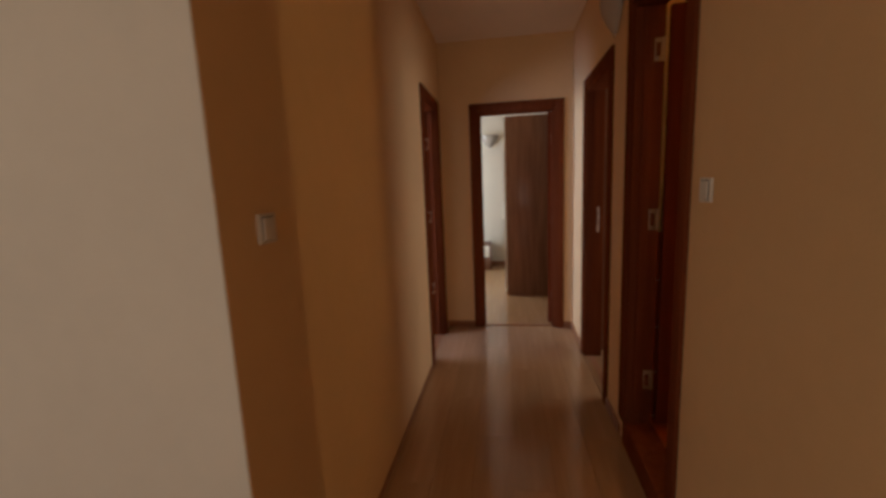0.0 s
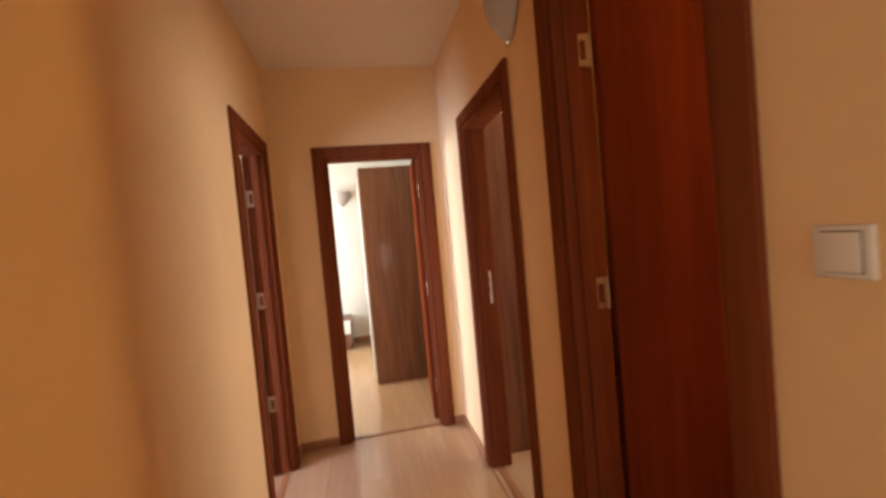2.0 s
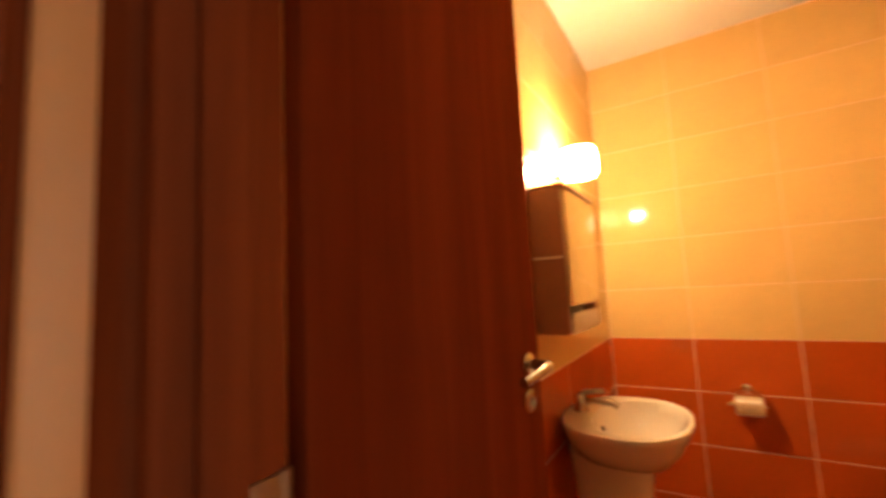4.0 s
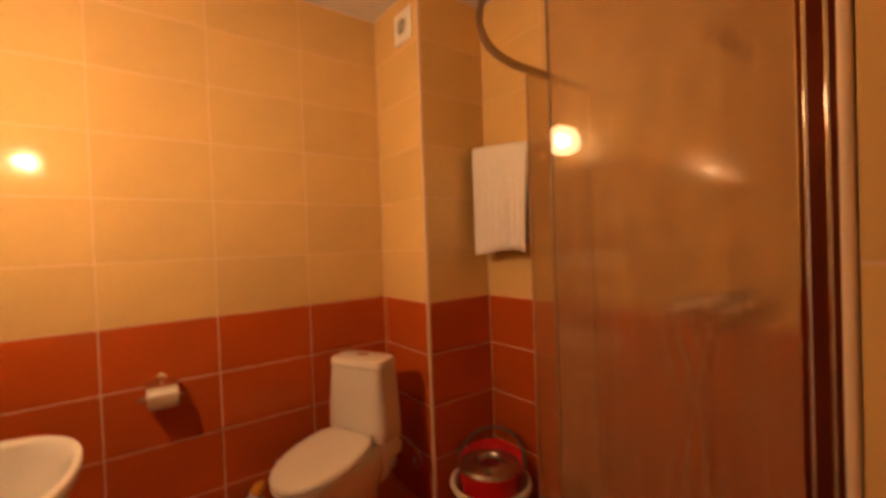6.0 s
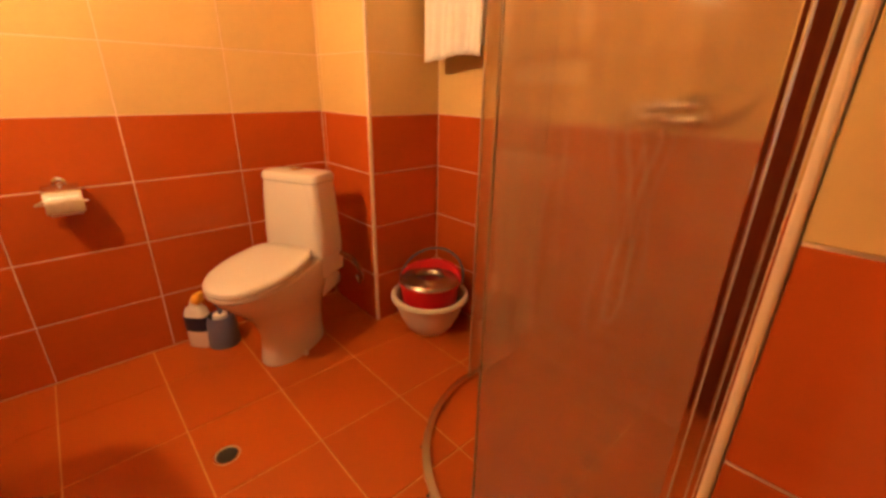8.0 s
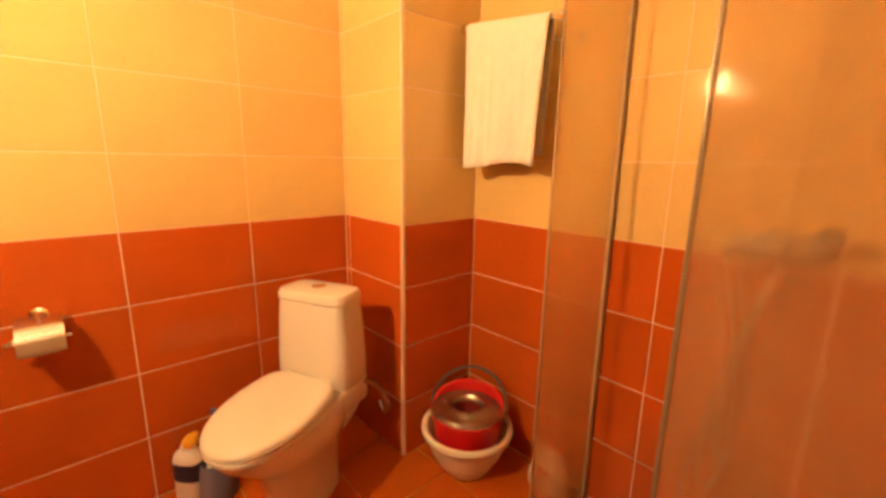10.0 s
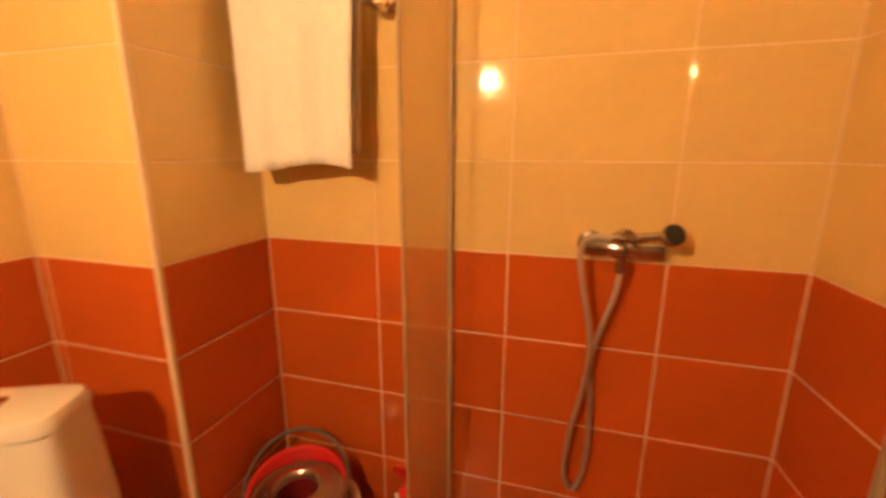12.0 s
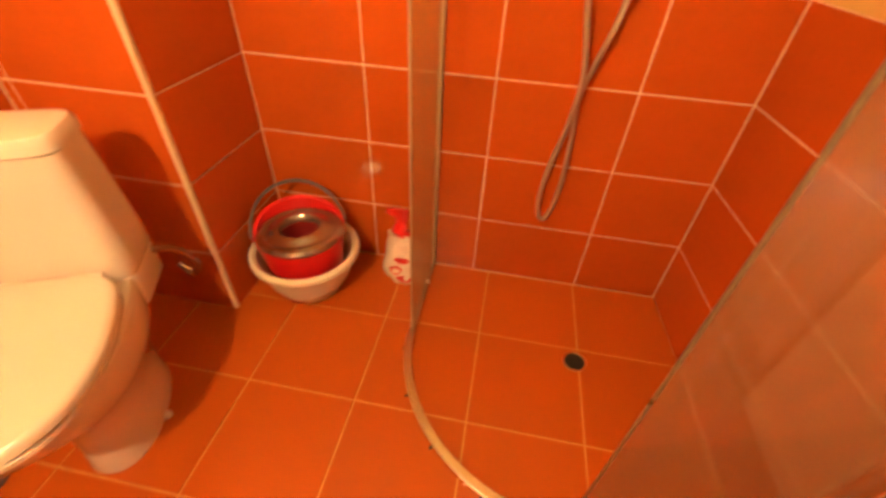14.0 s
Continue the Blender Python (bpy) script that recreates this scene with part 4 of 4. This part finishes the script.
def make_enclosure():
    e = thing("shower_enclosure", pose(0, 0, 0), "quadrant shower enclosure, hazy glass, aluminium profiles, doors slid open", "shower enclosure")
    part("bottom_track", sheet_along(quadrant(0, 0.0, 1.0, 60), 0.001, 0.020, 0.013), ALU, e)
    c, q = SL - SR, SR + 0.016
    for a in (8, 27, 46, 66):
        part("track_screw", lathe([(0.005, 0.0), (0.005, 0.003), (0.002, 0.004)], 10), BLACK, e, "dark screw head", m=pose(c + q * math.cos(radians(a)), c + q * math.sin(radians(a)), 0.0005))
    part("track_lip", sheet_along(quadrant(0.006, 0.0, 1.0, 60), 0.020, 0.028, 0.003), ALU, e)
    top = part("top_rail", sheet_along(quadrant(0, 0.0, 1.0, 60), SH - 0.011, SH + 0.011, 0.008), HINGE, e)
    part("rail_groove", sheet_along(quadrant(0.0072, 0.0, 1.0, 60), SH - 0.005, SH + 0.003, 0.002), GREY_PLASTIC, top)
    c = SL - SR
    for nm, glass, pts in (("fixed_pane", GOLDEN_GLASS, [(SL, 0.03 + (c - 0.03) * k / 6) for k in range(7)]), ("fixed_pane", SHOWER_GLASS, [(-0.01 + (c + 0.02) * k / 6, SL) for k in range(7)])):
        pane = part(nm, sheet_along(pts, 0.028, SH - 0.018, 0.0025), glass, e, "hazy shower glass")
        pane.visible_shadow = False
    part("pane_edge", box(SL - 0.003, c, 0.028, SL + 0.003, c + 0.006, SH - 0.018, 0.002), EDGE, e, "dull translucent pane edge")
    # The near pane's edge gets the darkened copy, as the lamp falls on it.
    part("pane_edge", box(c + 0.009, SL - 0.003, 0.028, c + 0.014, SL + 0.003, SH - 0.018, 0.002), EDGE_SHADED, e, "dull translucent pane edge")
    # wall profiles with rounded ribs
    p = part("wall_profile", box(-0.026, SL - 0.016, 0.001, 0.012, SL + 0.020, SH + 0.02, 0.002), CHROME, e, "polished aluminium wall profile", smooth=False)
    for x in (-0.016, 0.003):
        part("rib", tube([(x, SL + 0.020, 0.004), (x, SL + 0.020, SH + 0.018)], 0.0022, 12), CHROME, p)
    p = part("wall_profile", box(SL - 0.010, 0.001, 0.001, SL + 0.010, 0.022, SH + 0.016, 0.003), EDGE, e)
    part("rib", tube([(SL + 0.010, 0.012, 0.004), (SL + 0.010, 0.012, SH + 0.014)], 0.0025, 10), EDGE, p)
    return e


make_enclosure()

v = thing("air_vent", pose(1.605, DY, 2.345), "square white plastic air vent grille high on the duct", "vent")
part("frame", box(-0.075, 0.0, -0.075, 0.075, 0.014, 0.075, 0.005, 3), WHITE_PLASTIC, v)
part("fan_ring", lathe([(0.05, 0.0), (0.05, 0.008), (0.042, 0.008), (0.042, 0.0)], 28, False, False), WHITE_PLASTIC, v, m=pose(0, 0.013, 0, -90, 0, 0))
for k in range(5):
    part("slat", box(-0.034, 0.013, -0.03 + k * 0.014, 0.034, 0.018, -0.024 + k * 0.014), GREY_PLASTIC, v)

# ---------------------------------------------------------------- corridor things


def make_switch(m, label):
    s = thing("light_switch", m, label, "light switch", group="light switches")
    part("frame", box(-0.041, -0.010, -0.041, 0.041, 0.0, 0.041, 0.004, 3), SWITCH, s)
    part("gap", box(-0.0285, -0.0106, -0.0325, 0.0285, -0.0095, 0.0325), BLACK, s)
    part("rocker", box(-0.027, -0.0155, -0.031, 0.027, -0.0107, 0.0305, 0.002, 2), SWITCH, s)
    return s


make_switch(pose(XR, 1.153, 1.23, 0, 0, -90) @ Matrix.Diagonal((0.9, 0.9, 0.9, 1)), "square white light switch on the peach wall")
make_switch(pose(XL, 0.74, 1.19, 0, 0, 90) @ Matrix.Diagonal((0.9, 0.9, 0.9, 1)), "square dull white light switch on the corridor wall")


def make_sconce(name_m, label):
    s = thing("wall_sconce", name_m, label, "wall lamp", group="unlit wall sconces")
    part("back_plate", box(-0.05, -0.012, -0.02, 0.05, 0.0, 0.08, 0.004), WHITE_PLASTIC, s)
    rings = []
    for k in range(9):
        f = k / 8
        rx, ry, z = 0.022 + 0.118 * math.sin(f * math.pi / 2) ** 0.9, 0.02 + 0.085 * math.sin(f * math.pi / 2), -0.085 + 0.185 * f
        rings.append([(rx * math.cos(a), -0.012 - ry * math.sin(a), z) for a in (math.pi * j / 20 for j in range(21))])
    inner = [[(x * 0.94, -0.012 + (y + 0.012) * 0.92, z + 0.004) for x, y, z in r] for r in rings[::-1]]
    part("shade", loft(rings + inner, True, True), OPAL_OFF, s, "unlit white opal glass half-bowl")
    part("finial", lathe([(0.004, -0.022), (0.010, -0.012), (0.012, 0.0), (0.006, 0.004)], 14), CHROME, s, m=pose(0, -0.024, -0.088))
    return s


make_sconce(pose(XR, 2.24, 2.10, 0, 0, -90) @ Matrix.Diagonal((0.9, 0.8, 0.92, 1)), "unlit opal glass wall sconce between the corridor doors")
make_sconce(pose(-1.16, 6.78, 1.92, 0, 0, 0), "unlit opal glass wall sconce over the nightstand")


def make_wardrobe(m, w, d, h, label):
    wd = thing("wardrobe", m, label, "wardrobe", group="walnut wardrobes")
    part("side", box(0, 0, 0, 0.02, d, h, 0.002), WARDROBE, wd)
    part("side", box(w - 0.02, 0, 0, w, d, h, 0.002), WARDROBE, wd)
    part("top", box(0.02, 0, h - 0.02, w - 0.02, d, h - 0.001, 0.002), WARDROBE, wd)
    part("back", box(0.02, 0.0, 0.06, w - 0.02, 0.012, h - 0.02, 0.001), WARDROBE, wd)
    part("plinth", box(0.02, 0.03, 0.0, w - 0.02, d - 0.04, 0.06, 0.001), WARDROBE, wd)
    n = 3
    for k in range(n):
        a, b = 0.003 + (w - 0.006) * k / n, 0.003 + (w - 0.006) * (k + 1) / n
        # Doors are whitened to look lit from the window.
        dr = part("door", box(a + 0.0015, d + 0.001, 0.065, b - 0.0015, d + 0.019, h - 0.004, 0.002), LIT_BOARD, wd, "wardrobe door, whitened for window light")
        part("handle", tube([(b - 0.04, d + 0.035, 0.9), (b - 0.04, d + 0.035, 1.1)], 0.005, 8), ALU, dr)
    return wd


# bedroom wardrobe: its plain side faces the doorway, its fronts look west
make_wardrobe(pose(-0.37, 4.84, F, 0, 0, 90), 1.5, 0.54, 2.14, "tall walnut-brown wardrobe showing its plain side to the doorway")

make_wardrobe(pose(-0.165, 3.80, F, 0, 0, -90), 0.62, 0.54, 2.14, "tall walnut-brown wardrobe standing behind the side room doorway")

n1 = thing("nightstand", pose(-1.38, 6.50, F), "low walnut nightstand with a white drawer front against the bedroom wall", "nightstand")
part("body", box(-0.21, -0.16, 0.05, 0.21, 0.24, 0.42, 0.003), WARDROBE, n1)
part("plinth", box(-0.19, -0.13, 0.0, 0.19, 0.22, 0.05), WARDROBE, n1)
dr = part("drawer", box(-0.195, -0.178, 0.22, 0.195, -0.1605, 0.40, 0.003), WHITE_PLASTIC, n1, "white drawer front")
part("handle", tube([(-0.05, -0.19, 0.31), (0.05, -0.19, 0.31)], 0.006, 8), ALU, dr)
part("lower_front", box(-0.195, -0.176, 0.06, 0.195, -0.1605, 0.205, 0.003), WARDROBE, n1)
tp = thing("table_lamp", pose(-1.36, 6.52, F + 0.42), "small grey table lamp on the nightstand", "lamp")
part("base", lathe([(0.05, 0.0), (0.05, 0.01), (0.012, 0.02), (0.010, 0.09)], 20), GREY_PLASTIC, tp)
part("shade", lathe([(0.07, 0.07), (0.045, 0.17), (0.043, 0.17), (0.068, 0.07)], 24, False, False), WHITE_PLASTIC, tp)


def make_window(name, m, w, h, label):
    wdw = tagged(new(name), label, "window", kind="structure")
    wdw.matrix_basis = m
    for a in ((0, 0, 0.06, h), (w - 0.06, 0, w, h), (w / 2 - 0.04, 0, w / 2 + 0.04, h)):
        part("window_frame", box(a[0], 0.02, a[1], a[2], 0.08, a[3], 0.004), WHITE_PLASTIC, wdw)
    for z0, z1 in ((0, 0.06), (h - 0.06, h)):
        part("window_frame", box(0.06, 0.022, z0, w - 0.06, 0.078, z1, 0.004), WHITE_PLASTIC, wdw)
    pn = part("pane", box(0.06, 0.045, 0.06, w - 0.06, 0.05, h - 0.06), CLEAR_GLASS, wdw, smooth=False)
    pn.visible_shadow = False
    return wdw


make_window("window_1", pose(-4.005, -2.3, 0.6, 0, 0, 90), 1.5, 1.5, "white-framed window of the entry room")
make_window("window_2", pose(2.415, 2.3, 0.6, 0, 0, 90), 1.3, 1.4, "white-framed window of the side room")

# Unseen window, added only to give the corridor's fill light an opening.
make_window("fill_window", pose(-2.0, -3.6, 0.6), 1.5, 1.5, "added unseen window for the corridor fill light")

# ---------------------------------------------------------------- pieces: planks and tiles
TILES = {}


def tile_mesh(w, h, mat):
    """A glazed tile lying in local x and z, its face at y = 0, with a soft arris."""
    key = (round(w, 3), round(h, 3), mat.name)
    if key not in TILES:
        e = 0.0016
        rings = [[(a, y, b) for a, b in ((i, i), (w - i, i), (w - i, h - i), (i, h - i))] for y, i in ((0.008, 0.0), (0.0012, 0.0), (0.0003, e * 0.45), (0.0, e))]
        TILES[key] = finish(loft(rings), "tile", mat, False)
    return TILES[key]


def tile_wall(wall, at, turn, cuts, rows, gap=0.0037):
    """Lays tiles on a wall: cuts along it and rows up it, terracotta below one metre."""
    base = Matrix.Translation(at) @ Matrix.Rotation(radians(turn), 4, "Z")
    for a, b in zip(cuts, cuts[1:]):
        for z0, z1 in zip(rows, rows[1:]):
            if b - a < 0.02 or z1 - z0 < 0.01:
                continue
            ob = new("tile", tile_mesh(b - a - gap, z1 - z0 - gap, TILE_RED if z1 < 1.01 else TILE_YELLOW))
            ob.parent = wall
            ob.matrix_basis = base @ pose(a + gap / 2 + random.uniform(-1, 1) * 3e-4, random.uniform(0, 1) * 4e-4, z0 + gap / 2, random.uniform(-1, 1) * 0.06, 0, random.uniform(-1, 1) * 0.06)


ROWS = [0.0] + [0.25 * k for k in range(1, 11)]
# local x must run to the right of someone facing the wall
tile_wall(wall_e, (BX, BY, 0), -90, [0.0, 0.38, 0.785, 1.19, BY - DY], ROWS)
tile_wall(duct_n, (BX, DY, 0), 180, [0.0, 0.03, BX - DX - 0.012], ROWS)
tile_wall(duct_n, (DX, DY, 0), -90, [0.012, DY], ROWS)
tile_wall(wall_s, (DX, 0, 0), 180, [0.0, 0.39, 0.79, 1.19, DX], ROWS)
tile_wall(wall_w, (0, 0, 0), 90, [0.0, 0.40, 0.80, PY - 0.012], ROWS)
tile_wall(wall_w, (0, PY, 0), 180, [-0.0165, 0.127], ROWS)
tile_wall(wall_n, (WX, BY, 0), 0, [0.0, 0.105, 0.505, 0.905, 1.305, 1.705, BX - WX], ROWS)
tile_wall(wall_d, (WX, PY, 0), 90, [0.0, 1.33 - PY], ROWS)

# plastic corner trims
CT_LABEL = "cream plastic corner trim between tiles"
tagged(part("trim_duct_corner", tube([(DX + 0.006, DY - 0.006, 0.001), (DX + 0.006, DY - 0.006, BZ - 0.001)], 0.0068, 14), TRIM_WHITE), CT_LABEL, "trim", kind="structure")
tagged(part("trim_shower_corner", box(-0.0465, 0.895, 0.001, -0.036, 0.957, BZ - 0.001, 0.004, 3), TRIM_WHITE), CT_LABEL, "trim", kind="structure")

# bathroom floor tiles
gx = [WX, -0.028] + [0.305 + 0.333 * k for k in range(0, 5)] + [BX]
gy = [0.0] + [0.316 + 0.3275 * k for k in range(0, 6)] + [BY]
for a, b in zip(gx, gx[1:]):
    for c, d in zip(gy, gy[1:]):
        if b - a < 0.02 or d - c < 0.02 or (b <= 0.0 and d < PY):
            continue
        g = 0.0045
        ob = new("tile", tile_mesh(b - a - g, d - c - g, TILE_FLOOR))
        ob.parent = floor_b
        ob.matrix_basis = pose(a + g / 2, c + g / 2, random.uniform(-1, 1) * 2e-4, -90 + random.uniform(-1, 1) * 0.05, random.uniform(-1, 1) * 0.05, 0)

# laminate planks, the stretch that is walked and seen
fl = bpy.data.objects["floor_base"]
plank_w, plank_l = 0.193, 1.25
PLANK = {}
i = 0
for k in range(9):
    x0 = -1.86 + 0.193 * k
    y = -1.4 - 0.41 * (k * 7 % 3)
    while y < 6.78:
        y1 = min(y + plank_l, 6.78)
        key = round(y1 - y, 3)
        if key not in PLANK:
            PLANK[key] = finish(box(0, 0, -0.012, plank_w - 0.0012, y1 - y - 0.0012, 0, 0.0008, 1), "plank", LAMINATE, False)
        if x0 + plank_w <= XR + 0.01 or y > 3.8:
            ob = new("plank", PLANK[key])
            ob.parent = fl
            ob.matrix_basis = pose(x0, y, F)
        y = y1
